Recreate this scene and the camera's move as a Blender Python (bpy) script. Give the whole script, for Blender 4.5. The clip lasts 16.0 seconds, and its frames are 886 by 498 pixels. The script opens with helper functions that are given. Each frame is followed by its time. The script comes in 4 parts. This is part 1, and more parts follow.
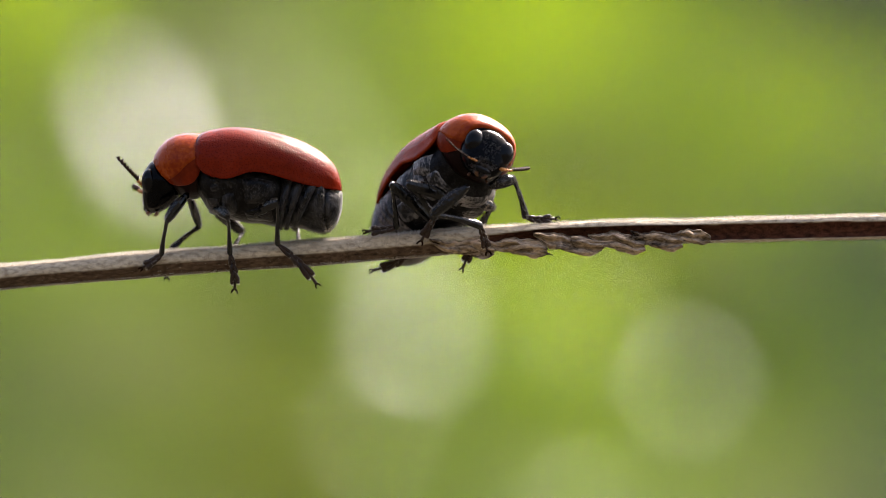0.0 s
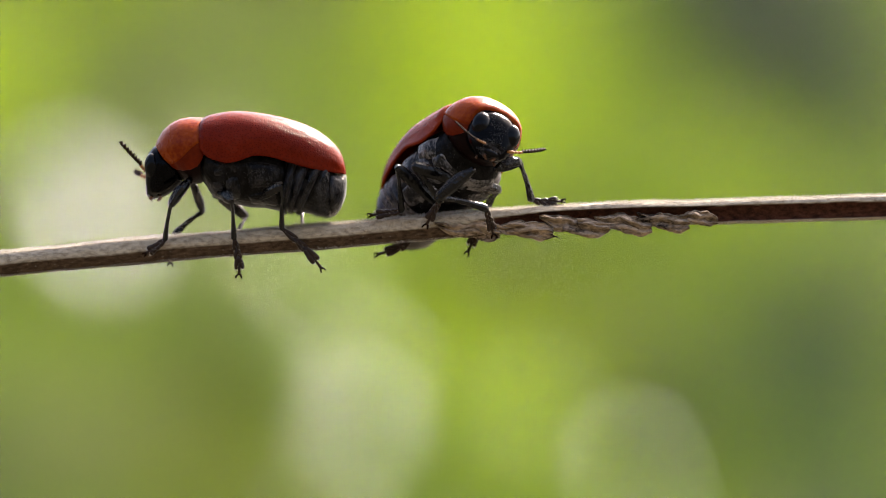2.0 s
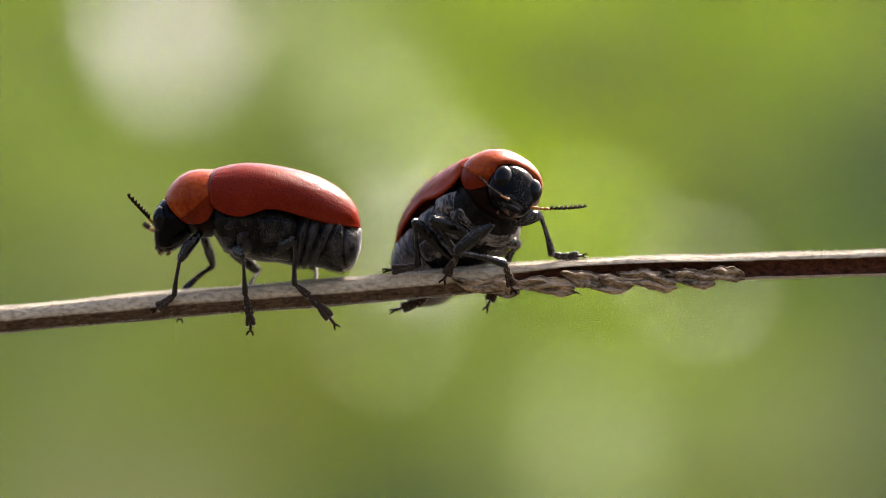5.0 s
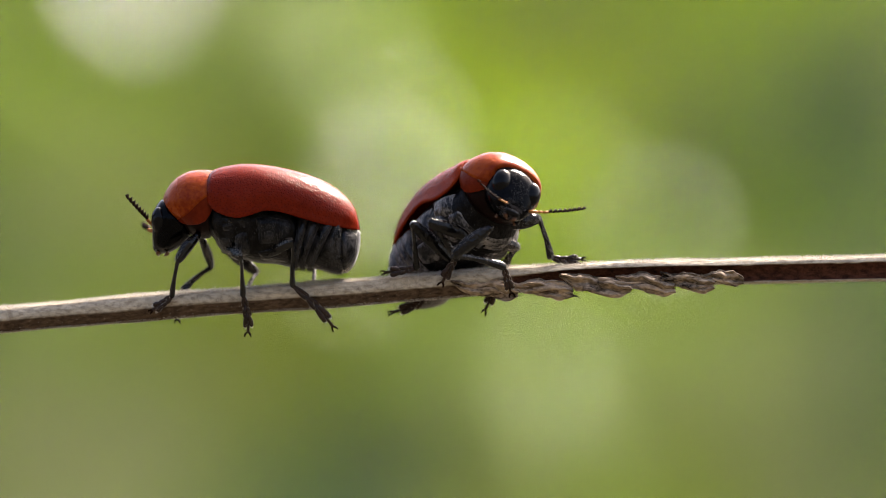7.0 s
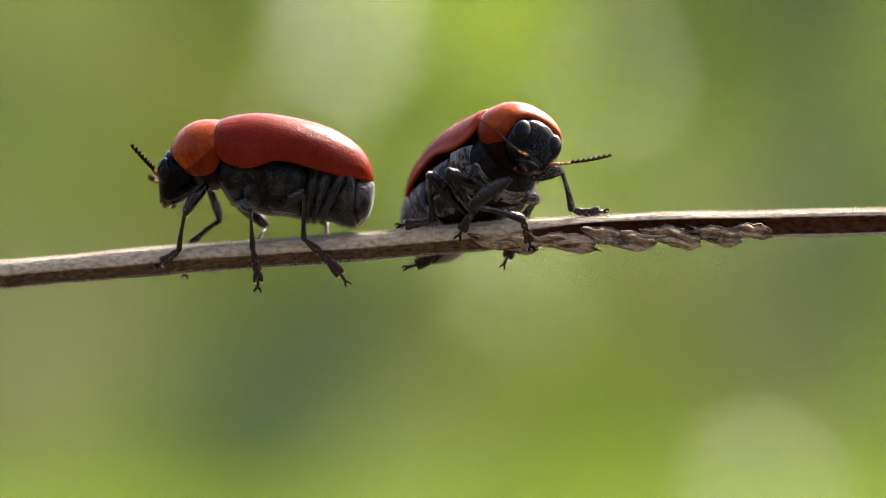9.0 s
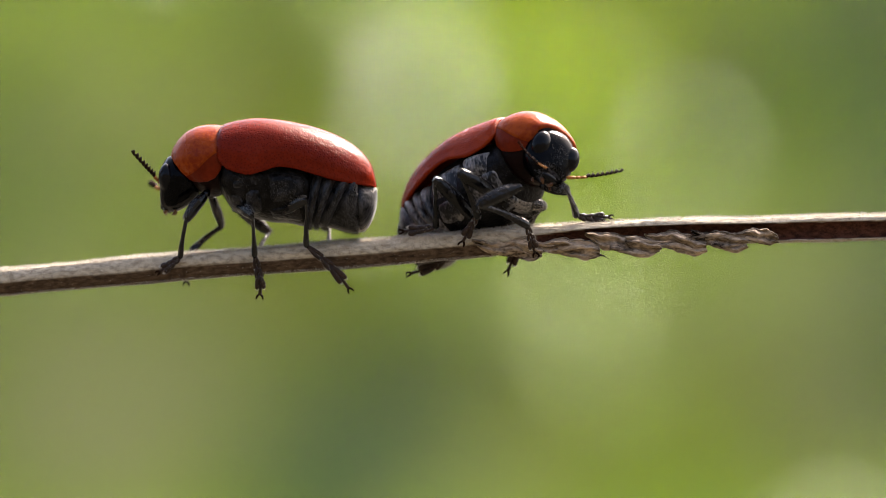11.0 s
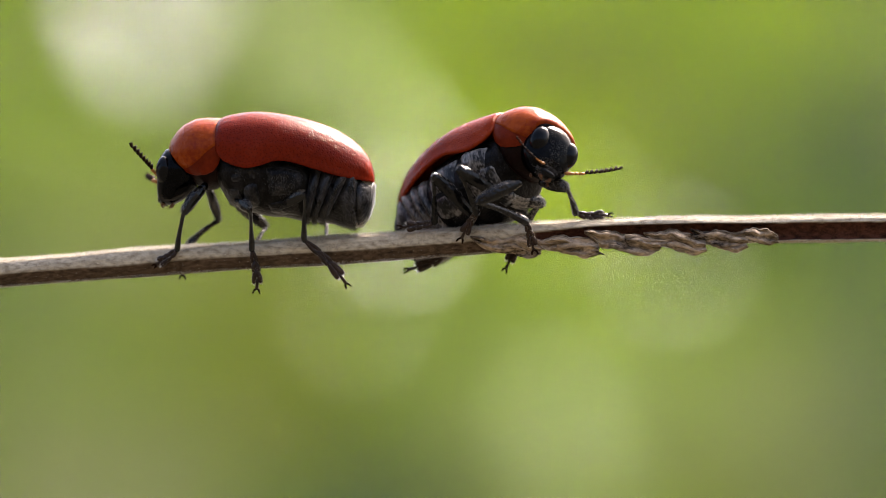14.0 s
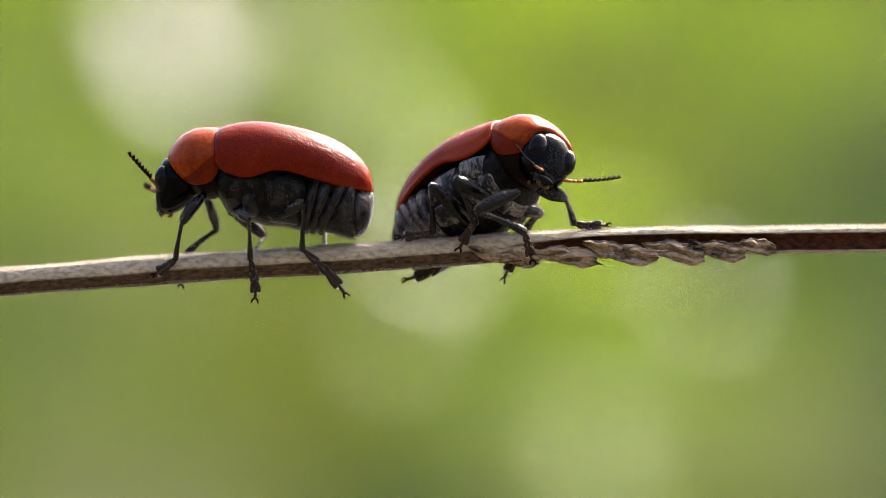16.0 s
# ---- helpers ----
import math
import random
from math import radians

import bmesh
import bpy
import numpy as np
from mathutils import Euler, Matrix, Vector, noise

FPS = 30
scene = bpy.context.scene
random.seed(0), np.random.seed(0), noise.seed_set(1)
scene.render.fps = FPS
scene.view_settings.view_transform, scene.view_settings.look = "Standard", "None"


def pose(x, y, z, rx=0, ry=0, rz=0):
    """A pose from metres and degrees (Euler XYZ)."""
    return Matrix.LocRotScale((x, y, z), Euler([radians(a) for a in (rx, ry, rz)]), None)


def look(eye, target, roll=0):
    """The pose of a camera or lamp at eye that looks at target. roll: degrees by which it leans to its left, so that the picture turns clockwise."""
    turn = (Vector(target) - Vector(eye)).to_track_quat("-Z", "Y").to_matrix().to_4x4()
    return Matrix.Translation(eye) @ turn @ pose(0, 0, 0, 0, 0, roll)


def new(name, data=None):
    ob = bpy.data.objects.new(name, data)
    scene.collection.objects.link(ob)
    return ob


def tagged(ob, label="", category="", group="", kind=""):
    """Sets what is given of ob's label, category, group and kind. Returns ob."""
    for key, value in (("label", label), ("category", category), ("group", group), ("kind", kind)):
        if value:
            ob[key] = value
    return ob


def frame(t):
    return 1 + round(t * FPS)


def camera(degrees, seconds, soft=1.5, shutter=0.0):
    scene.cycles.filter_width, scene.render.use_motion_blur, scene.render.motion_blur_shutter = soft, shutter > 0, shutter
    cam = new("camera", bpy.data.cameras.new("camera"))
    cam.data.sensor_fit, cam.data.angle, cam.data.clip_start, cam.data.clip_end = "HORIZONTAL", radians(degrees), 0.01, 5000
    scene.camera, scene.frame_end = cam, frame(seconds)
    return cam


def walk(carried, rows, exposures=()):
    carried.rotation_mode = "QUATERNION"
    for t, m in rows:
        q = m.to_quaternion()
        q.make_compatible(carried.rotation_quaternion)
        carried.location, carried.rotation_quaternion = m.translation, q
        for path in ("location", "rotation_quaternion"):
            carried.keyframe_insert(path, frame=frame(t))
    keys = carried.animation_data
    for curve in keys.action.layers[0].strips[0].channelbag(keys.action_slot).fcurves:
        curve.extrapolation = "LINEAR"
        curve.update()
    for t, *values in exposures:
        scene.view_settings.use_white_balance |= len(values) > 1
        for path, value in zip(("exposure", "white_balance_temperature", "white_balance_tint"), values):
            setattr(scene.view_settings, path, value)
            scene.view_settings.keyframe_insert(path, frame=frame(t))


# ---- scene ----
# Two red leaf beetles on a dry stalk that is held close before the camera; a hedge of mixed herbs lies far behind.
MM = 0.001
EYE = Vector((0.0, 0.0, 1.1))
SECONDS = 16.0

# where the camera aims: seconds, and the point on a plane one metre ahead (right, up)
AIM = [
    (0.0, 0.0000, 0.0112),
    (0.5, 0.0105, 0.0175),
    (1.0, 0.0139, 0.0256),
    (1.5, 0.0100, 0.0280),
    (2.0, 0.0136, 0.0317),
    (2.5, 0.0040, 0.0610),
    (3.0, 0.0055, 0.0635),
    (3.5, 0.0125, 0.0665),
    (4.0, 0.0155, 0.0436),
    (4.5, 0.0000, -0.0030),
    (5.5, -0.0028, -0.0160),
    (7.0, 0.0060, -0.0290),
    (7.5, 0.0125, -0.0425),
    (8.0, 0.0045, -0.0560),
    (8.5, 0.0175, -0.0645),
    (8.7, 0.0195, -0.0660),
    (9.8, 0.0105, -0.0600),
    (11.0, -0.0010, -0.0490),
    (11.5, 0.0036, -0.0430),
    (12.0, 0.0085, -0.0340),
    (12.5, 0.0090, -0.0270),
    (13.0, 0.0070, -0.0222),
    (13.5, 0.0036, -0.0186),
    (14.0, 0.0034, -0.0176),
    (14.5, 0.0020, -0.0160),
    (15.0, -0.0016, -0.0138),
    (15.5, -0.0040, -0.0120),
    (16.0, -0.0052, -0.0108),
]
# the stalk before the lens: seconds, tilt, turn and lean in degrees, right, down and ahead in millimetres
HELD = [
    (0.0, -0.02, -0.01, 0.00, 0.000, 0.000, 179.52),
    (0.5, -0.04, -0.33, -0.10, 0.092, -0.010, 178.72),
    (1.0, -0.07, -0.56, -0.14, 0.123, -0.163, 178.72),
    (1.5, -0.05, -0.36, -0.20, 0.123, -0.443, 178.82),
    (2.0, -0.03, -0.52, -0.40, 0.236, -0.747, 178.40),
    (2.5, -0.11, -0.61, -0.52, 0.451, -0.987, 177.06),
    (3.0, -0.09, -0.67, -0.72, 0.701, -1.231, 175.50),
    (3.5, -0.10, -0.62, -0.80, 0.953, -1.269, 174.04),
    (4.0, -0.10, -0.38, -0.69, 1.079, 0.082, 172.84),
    (4.5, -0.05, 0.08, -0.44, 1.036, 1.469, 172.94),
    (7.0, 0.00, 0.44, 0.01, 0.940, 1.790, 172.52),
    (7.5, 0.04, 0.81, 0.00, 1.168, 1.546, 170.54),
    (8.0, 0.10, 1.10, -0.03, 1.358, 0.694, 168.86),
    (8.5, 0.15, 1.01, 0.02, 1.589, -0.148, 166.82),
    (11.0, 0.12, 0.70, -0.12, 1.795, 0.051, 164.98),
    (11.5, 0.11, 0.53, -0.10, 1.809, -0.005, 164.64),
    (12.0, 0.09, 0.39, -0.03, 1.862, -0.132, 164.12),
    (12.5, 0.07, 0.31, -0.04, 1.840, -0.278, 164.26),
    (13.0, 0.03, 0.24, -0.03, 1.799, -0.341, 164.42),
    (13.5, 0.02, 0.36, 0.31, 1.768, -0.208, 164.18),
    (14.0, 0.07, 0.16, 0.53, 1.723, -0.080, 164.12),
    (14.5, 0.03, 0.07, 0.57, 1.671, 0.009, 164.46),
    (15.0, 0.00, -0.03, 0.60, 1.669, 0.116, 164.22),
    (15.5, -0.06, -0.03, 0.63, 1.663, 0.215, 164.00),
    (16.0, -0.03, 0.07, 0.63, 1.648, 0.325, 164.30),
]


def glide(table, t):
    """A smooth value between the rows of a table."""
    n = len(table)
    k = 0
    while k < n - 2 and t > table[k + 1][0]:
        k += 1
    a, b = np.array(table[k], float), np.array(table[k + 1], float)
    p = np.array(table[max(k - 1, 0)], float)
    q = np.array(table[min(k + 2, n - 1)], float)
    h = b[0] - a[0]
    s = min(max((t - a[0]) / h, 0.0), 1.0)
    da = (b - p) / max(b[0] - p[0], 1e-6) * h
    db = (q - a) / max(q[0] - a[0], 1e-6) * h
    v = (2 * s**3 - 3 * s**2 + 1) * a + (s**3 - 2 * s**2 + s) * da + (3 * s**2 - 2 * s**3) * b + (s**3 - s**2) * db
    return v[1:]


TICKS = [round(i * 0.1, 1) for i in range(int(SECONDS * 10) + 1)]


def camera_pose(t):
    x, z = glide(AIM, t)
    return look(EYE, EYE + Vector((float(x), 1.0, float(z))))


def stalk_pose(t):
    """Where the stalk's own space (x right, y away, z up, origin on the stalk) stands in the world."""
    rx, ry, rz, x, y, d = [float(v) for v in glide(HELD, t)]
    turn = Matrix.Rotation(radians(math.hypot(rx, math.hypot(ry, rz)) or 1e-9), 3, Vector((rx, ry, rz + 1e-9)))
    swap = Matrix(((1, 0, 0), (0, 0, -1), (0, 1, 0)))  # x, y, z of the stalk into right, down, ahead
    into = Matrix(((1, 0, 0), (0, -1, 0), (0, 0, -1)))  # right, down, ahead into the camera's axes
    m = (into @ turn @ swap).to_4x4()
    m.translation = into @ Vector((x, y, d)) * MM
    return camera_pose(t) @ m


cam = camera(12.65, SECONDS, soft=0.7)
walk(cam, [(t, camera_pose(t)) for t in TICKS], [(0.0, 2.70, 6750, 15), (11.0, 2.75, 6750, 15), (SECONDS, 2.86, 6750, 15)])
cam.data.dof.use_dof = True
cam.data.dof.aperture_fstop = 22.5

# ---- light ----
SUN_WAY = Vector((0.42, 0.58, 0.70)).normalized()  # towards the sun
world = bpy.data.worlds.new("sky")
scene.world = world
world.use_nodes = True
wn = world.node_tree.nodes
sky = wn.new("ShaderNodeTexSky")
sky.sky_type = "NISHITA"
sky.sun_disc = False
sky.dust_density = 5.0
sky.ozone_density = 0.4
sky.sun_elevation = math.asin(SUN_WAY.z)
sky.sun_rotation = math.atan2(SUN_WAY.x, SUN_WAY.y)
wn["Background"].inputs["Strength"].default_value = 0.09
world.node_tree.links.new(sky.outputs["Color"], wn["Background"].inputs["Color"])
sun = new("sun", bpy.data.lights.new("sun", "SUN"))
sun.data.energy = 4.6
sun.data.angle = radians(22)
sun.data.color = (1.0, 0.95, 0.86)
sun.matrix_world = look(Vector((0, 0, 6)) + SUN_WAY, Vector((0, 0, 6)))


# ---- materials ----
def material(name, color, dark=None, rough=0.5, scale=200.0, stretch=(1, 1, 1), bump=0.0, bump_scale=None, detail=4.0, spec=0.5, sheen=0.0, sheen_rough=0.25, contrast=(0.3, 0.7), pits=0.0, pit_scale=0.0, trans=0.0, by_leaf=0.0, rough_var=0.1):
    """A surface with mottling at two scales, fine relief, and pits, their shade painted in, where asked."""
    mat = bpy.data.materials.new(name)
    mat.use_nodes = True
    n, l = mat.node_tree.nodes, mat.node_tree.links
    bsdf = n["Principled BSDF"]
    dark = dark or tuple(c * 0.6 for c in color)
    co = n.new("ShaderNodeTexCoord")
    mp = n.new("ShaderNodeMapping")
    mp.inputs["Scale"].default_value = stretch
    l.new(co.outputs["Object"], mp.inputs["Vector"])
    big = n.new("ShaderNodeTexNoise")
    big.inputs["Scale"].default_value = scale
    big.inputs["Detail"].default_value = detail
    l.new(mp.outputs["Vector"], big.inputs["Vector"])
    small = n.new("ShaderNodeTexNoise")
    small.inputs["Scale"].default_value = scale * 6.3
    small.inputs["Detail"].default_value = 2.0
    l.new(mp.outputs["Vector"], small.inputs["Vector"])
    mix = n.new("ShaderNodeMath")
    mix.operation = "MULTIPLY_ADD"
    l.new(small.outputs["Fac"], mix.inputs[0])
    mix.inputs[1].default_value = 0.4
    sub = n.new("ShaderNodeMath")
    sub.operation = "MULTIPLY"
    l.new(big.outputs["Fac"], sub.inputs[0])
    sub.inputs[1].default_value = 0.6
    l.new(sub.outputs[0], mix.inputs[2])
    ramp = n.new("ShaderNodeValToRGB")
    ramp.color_ramp.elements[0].position, ramp.color_ramp.elements[1].position = contrast
    ramp.color_ramp.elements[0].color = (*dark, 1)
    ramp.color_ramp.elements[1].color = (*color, 1)
    l.new(mix.outputs[0], ramp.inputs["Fac"])
    out = ramp.outputs["Color"]
    if by_leaf:
        geo = n.new("ShaderNodeNewGeometry")
        hsv = n.new("ShaderNodeHueSaturation")
        mr = n.new("ShaderNodeMapRange")
        mr.inputs["To Min"].default_value, mr.inputs["To Max"].default_value = 1 - by_leaf, 1 + by_leaf
        l.new(geo.outputs["Random Per Island"], mr.inputs["Value"])
        l.new(mr.outputs["Result"], hsv.inputs["Value"])
        l.new(out, hsv.inputs["Color"])
        out = hsv.outputs["Color"]
    l.new(out, bsdf.inputs["Base Color"])
    rr = n.new("ShaderNodeMapRange")
    rr.inputs["To Min"].default_value, rr.inputs["To Max"].default_value = max(rough - rough_var, 0.02), min(rough + rough_var, 1)
    l.new(big.outputs["Fac"], rr.inputs["Value"])
    l.new(rr.outputs["Result"], bsdf.inputs["Roughness"])
    bsdf.inputs["Specular IOR Level"].default_value = spec
    bsdf.inputs["Sheen Weight"].default_value = sheen
    bsdf.inputs["Sheen Roughness"].default_value = sheen_rough
    normal = None
    if bump:
        fine = n.new("ShaderNodeTexNoise")
        fine.inputs["Scale"].default_value = bump_scale or scale * 4
        fine.inputs["Detail"].default_value = 3.0
        l.new(mp.outputs["Vector"], fine.inputs["Vector"])
        b = n.new("ShaderNodeBump")
        b.inputs["Strength"].default_value = bump
        b.inputs["Distance"].default_value = 0.00005
        l.new(fine.outputs["Fac"], b.inputs["Height"])
        normal = b
    if pits:
        vor = n.new("ShaderNodeTexVoronoi")
        vor.inputs["Scale"].default_value = pit_scale
        vor.voronoi_dimensions = "2D"
        vor.inputs["Randomness"].default_value = 0.8
        over = n.new("ShaderNodeAttribute")
        over.attribute_name = "over_shell"
        l.new(over.outputs["Vector"], vor.inputs["Vector"])
        pr = n.new("ShaderNodeMapRange")
        pr.inputs["From Min"].default_value, pr.inputs["From Max"].default_value = 0.05, 0.27
        l.new(vor.outputs["Distance"], pr.inputs["Value"])
        b2 = n.new("ShaderNodeBump")
        b2.inputs["Strength"].default_value = pits
        b2.inputs["Distance"].default_value = 0.00006
        l.new(pr.outputs["Result"], b2.inputs["Height"])
        if normal:
            l.new(normal.outputs["Normal"], b2.inputs["Normal"])
        normal = b2
        # shade of the pits is painted: base colour darkens towards each centre
        pit_shade = n.new("ShaderNodeMixRGB")
        pit_shade.blend_type = "MULTIPLY"
        pit_shade.inputs["Fac"].default_value = 0.55
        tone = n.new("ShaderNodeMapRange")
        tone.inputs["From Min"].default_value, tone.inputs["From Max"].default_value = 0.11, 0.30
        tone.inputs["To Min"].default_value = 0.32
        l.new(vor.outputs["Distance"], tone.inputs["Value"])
        l.new(out, pit_shade.inputs["Color1"])
        l.new(tone.outputs["Result"], pit_shade.inputs["Color2"])
        l.new(pit_shade.outputs["Color"], bsdf.inputs["Base Color"])
    if normal:
        l.new(normal.outputs["Normal"], bsdf.inputs["Normal"])
    if trans:
        tr = n.new("ShaderNodeBsdfTranslucent")
        l.new(out, tr.inputs["Color"])
        ms = n.new("ShaderNodeMixShader")
        ms.inputs["Fac"].default_value = trans
        l.new(bsdf.outputs["BSDF"], ms.inputs[1])
        l.new(tr.outputs["BSDF"], ms.inputs[2])
        l.new(ms.outputs["Shader"], n["Material Output"].inputs["Surface"])
    return mat


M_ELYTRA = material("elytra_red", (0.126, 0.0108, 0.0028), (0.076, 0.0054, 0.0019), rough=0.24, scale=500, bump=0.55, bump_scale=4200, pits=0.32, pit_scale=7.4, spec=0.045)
# wing case of the second beetle: its brighter light put into the colour
M_ELYTRA_LIT = material("elytra_lit", (0.190, 0.0215, 0.0026), (0.120, 0.0100, 0.0020), rough=0.25, scale=700, bump=0.55, bump_scale=4200, pits=0.34, pit_scale=7.4, spec=0.045)
M_PRONOTUM = material("pronotum_orange", (0.215, 0.0360, 0.0032), (0.125, 0.0135, 0.0022), rough=0.27, scale=900, bump=0.6, bump_scale=3200, spec=0.08, contrast=(0.36, 0.60))
M_FLANK = material("flank_red", (0.120, 0.0130, 0.0026), (0.058, 0.0056, 0.0016), rough=0.34, scale=900, bump=0.5, bump_scale=3600, spec=0.05)
M_HEAD = material("head_black", (0.0026, 0.0026, 0.0033), (0.0004, 0.0004, 0.0006), rough=0.15, scale=2500, bump=0.25, bump_scale=4000, spec=0.045, contrast=(0.45, 0.70), rough_var=0.06)
M_PRO_UNDER = material("prosternum_dark", (0.0075, 0.0020, 0.0014), (0.002, 0.0008, 0.0007), spec=0.05, rough=0.45, scale=1500, bump=0.5, bump_scale=7000)
M_EYE = material("eye_black", (0.0025, 0.0027, 0.0036), (0.001, 0.001, 0.0014), spec=0.10, rough=0.14, scale=800, bump=0.12, bump_scale=16000, rough_var=0.04)
M_BELLY = material("belly_grey", (0.038, 0.0365, 0.0375), (0.0016, 0.0014, 0.0015), rough=0.30, spec=0.14, sheen=0.14, sheen_rough=0.30, scale=2000, bump=0.6, bump_scale=7000, contrast=(0.44, 0.64))
# lit copy of the belly: highlights on the folds painted as pale streaks
M_BELLY_LIT = material("belly_lit", (0.185, 0.155, 0.135), (0.0045, 0.0037, 0.0033), rough=0.34, spec=0.25, sheen=0.12, scale=1300, stretch=(1.7, 1, 0.5), bump=0.9, bump_scale=5000, contrast=(0.42, 0.62))
M_CHEST = material("chest_black", (0.0120, 0.0108, 0.0106), (0.0008, 0.0007, 0.0007), rough=0.34, spec=0.07, scale=2600, bump=0.8, bump_scale=6000, contrast=(0.46, 0.66))
M_PLATE = material("plate_grey", (0.022, 0.0203, 0.0201), (0.0011, 0.0010, 0.0010), rough=0.36, spec=0.09, sheen=0.12, sheen_rough=0.35, scale=1500, bump=0.9, bump_scale=7000, contrast=(0.45, 0.62))
M_LEG = material("leg_black", (0.0080, 0.0072, 0.0069), (0.0008, 0.0007, 0.0007), spec=0.22, rough=0.15, sheen=0.10, contrast=(0.46, 0.70), scale=2600, bump=0.35, bump_scale=4000, rough_var=0.06)
# lighter copy of the leg for the second beetle, sunlight in the colour
M_LEG_LIT = material("leg_lit", (0.0130, 0.0115, 0.0110), (0.0008, 0.0007, 0.0007), spec=0.17, rough=0.13, sheen=0.12, contrast=(0.46, 0.68), scale=2000, bump=0.6, bump_scale=5000, rough_var=0.06)
# lit copy of the flank plate, paler by painted light
M_PLATE_LIT = material("plate_lit", (0.165, 0.150, 0.140), (0.0030, 0.0026, 0.0025), rough=0.32, spec=0.20, sheen=0.12, sheen_rough=0.40, scale=1100, stretch=(1.8, 1, 0.6), bump=0.9, bump_scale=5000, contrast=(0.45, 0.60))
M_FOOT = material("foot_brown", (0.030, 0.0155, 0.0095), (0.005, 0.003, 0.0025), rough=0.35, spec=0.15, scale=2600, bump=0.6, bump_scale=7000)
M_CLAW = material("claw_brown", (0.11, 0.048, 0.019), (0.04, 0.015, 0.007), rough=0.4, spec=0.2, scale=3000)
M_AMBER = material("amber", (0.24, 0.105, 0.026), (0.13, 0.045, 0.012), rough=0.4, spec=0.05, scale=3000)
M_HAIR = material("hair_white", (0.55, 0.52, 0.46), (0.36, 0.33, 0.29), rough=0.6, scale=900, trans=0.35)
M_HAIR_SILVER = material("hair_silver", (0.22, 0.208, 0.20), (0.10, 0.094, 0.09), rough=0.5, spec=0.1, scale=900, trans=0.25)
M_HAIR_GREY = material("hair_grey", (0.105, 0.098, 0.093), (0.030, 0.028, 0.026), rough=0.5, spec=0.2, scale=900, trans=0.2)
M_CLAW_DARK = material("feeler_brown", (0.016, 0.0075, 0.0045), (0.004, 0.002, 0.0016), rough=0.5, spec=0.01, scale=3000)
M_STALK = material("stalk_pale", (0.400, 0.342, 0.255), (0.105, 0.078, 0.052), spec=0.1, rough=0.8, scale=6500, stretch=(0.5, 1, 1), bump=1.0, bump_scale=9000, contrast=(0.27, 0.58))


def stalk_tones(mat):
    """Lays a brown underside, its shade painted in, and a red-brown inside over the pale stalk, where the mesh says so.
    """
    n, l = mat.node_tree.nodes, mat.node_tree.links
    bsdf = n["Principled BSDF"]
    out = bsdf.inputs["Base Color"].links[0].from_socket
    fac = out.node.inputs["Fac"].links[0].from_socket
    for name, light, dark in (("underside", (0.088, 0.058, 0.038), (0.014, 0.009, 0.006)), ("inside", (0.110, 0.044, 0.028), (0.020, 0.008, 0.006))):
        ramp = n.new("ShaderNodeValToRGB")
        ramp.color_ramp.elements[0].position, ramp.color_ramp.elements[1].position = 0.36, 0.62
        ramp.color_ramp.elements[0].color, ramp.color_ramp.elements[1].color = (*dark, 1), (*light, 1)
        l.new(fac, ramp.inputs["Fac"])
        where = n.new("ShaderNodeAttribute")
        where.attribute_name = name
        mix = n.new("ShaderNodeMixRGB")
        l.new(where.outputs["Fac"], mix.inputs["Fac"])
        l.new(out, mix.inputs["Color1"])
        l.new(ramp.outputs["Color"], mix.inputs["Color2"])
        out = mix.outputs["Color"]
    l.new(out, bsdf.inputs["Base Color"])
    return mat


stalk_tones(M_STALK)
M_BARK = material("bark_flake", (0.350, 0.262, 0.182), (0.0100, 0.0062, 0.0045), spec=0.1, rough=0.85, scale=1400, stretch=(0.45, 1, 1.0), bump=1.0, bump_scale=3500, contrast=(0.37, 0.60))
LEAF = {
    # sunlit patches of the bank are painted as this bright leaf colour
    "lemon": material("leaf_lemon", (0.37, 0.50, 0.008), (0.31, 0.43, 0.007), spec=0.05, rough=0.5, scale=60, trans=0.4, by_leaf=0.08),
    "green": material("leaf_green", (0.178, 0.265, 0.015), (0.143, 0.22, 0.012), spec=0.07, rough=0.5, scale=60, trans=0.4, by_leaf=0.08),
    "olive": material("leaf_olive", (0.152, 0.185, 0.017), (0.122, 0.15, 0.014), spec=0.07, rough=0.55, scale=60, trans=0.35, by_leaf=0.08),
    # shaded gaps in the growth are painted as this dark leaf colour
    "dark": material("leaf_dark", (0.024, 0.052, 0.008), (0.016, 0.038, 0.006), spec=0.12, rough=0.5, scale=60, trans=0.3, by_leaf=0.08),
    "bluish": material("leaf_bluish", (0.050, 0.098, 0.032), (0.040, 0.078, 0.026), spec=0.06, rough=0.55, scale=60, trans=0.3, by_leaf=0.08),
    "greyish": material("leaf_greyish", (0.205, 0.23, 0.088), (0.165, 0.19, 0.070), spec=0.12, rough=0.6, scale=60, trans=0.3, by_leaf=0.08),
    "pale": material("leaf_pale", (0.27, 0.33, 0.10), (0.23, 0.28, 0.08), spec=0.12, rough=0.6, scale=60, trans=0.35, by_leaf=0.08),
    # pale shiny leaves of the made-up heads that give the blurred glints
    "silver": material("head_silver", (0.60, 0.545, 0.545), (0.54, 0.49, 0.49), spec=0.65, rough=0.28, scale=60, trans=0.45, by_leaf=0.08),
    "cream": material("head_cream", (0.68, 0.70, 0.50), (0.60, 0.62, 0.43), spec=0.85, rough=0.28, scale=60, trans=0.45, by_leaf=0.08),
    "light": material("head_light", (0.50, 0.62, 0.15), (0.44, 0.55, 0.13), spec=0.85, rough=0.28, scale=60, trans=0.45, by_leaf=0.08),
}
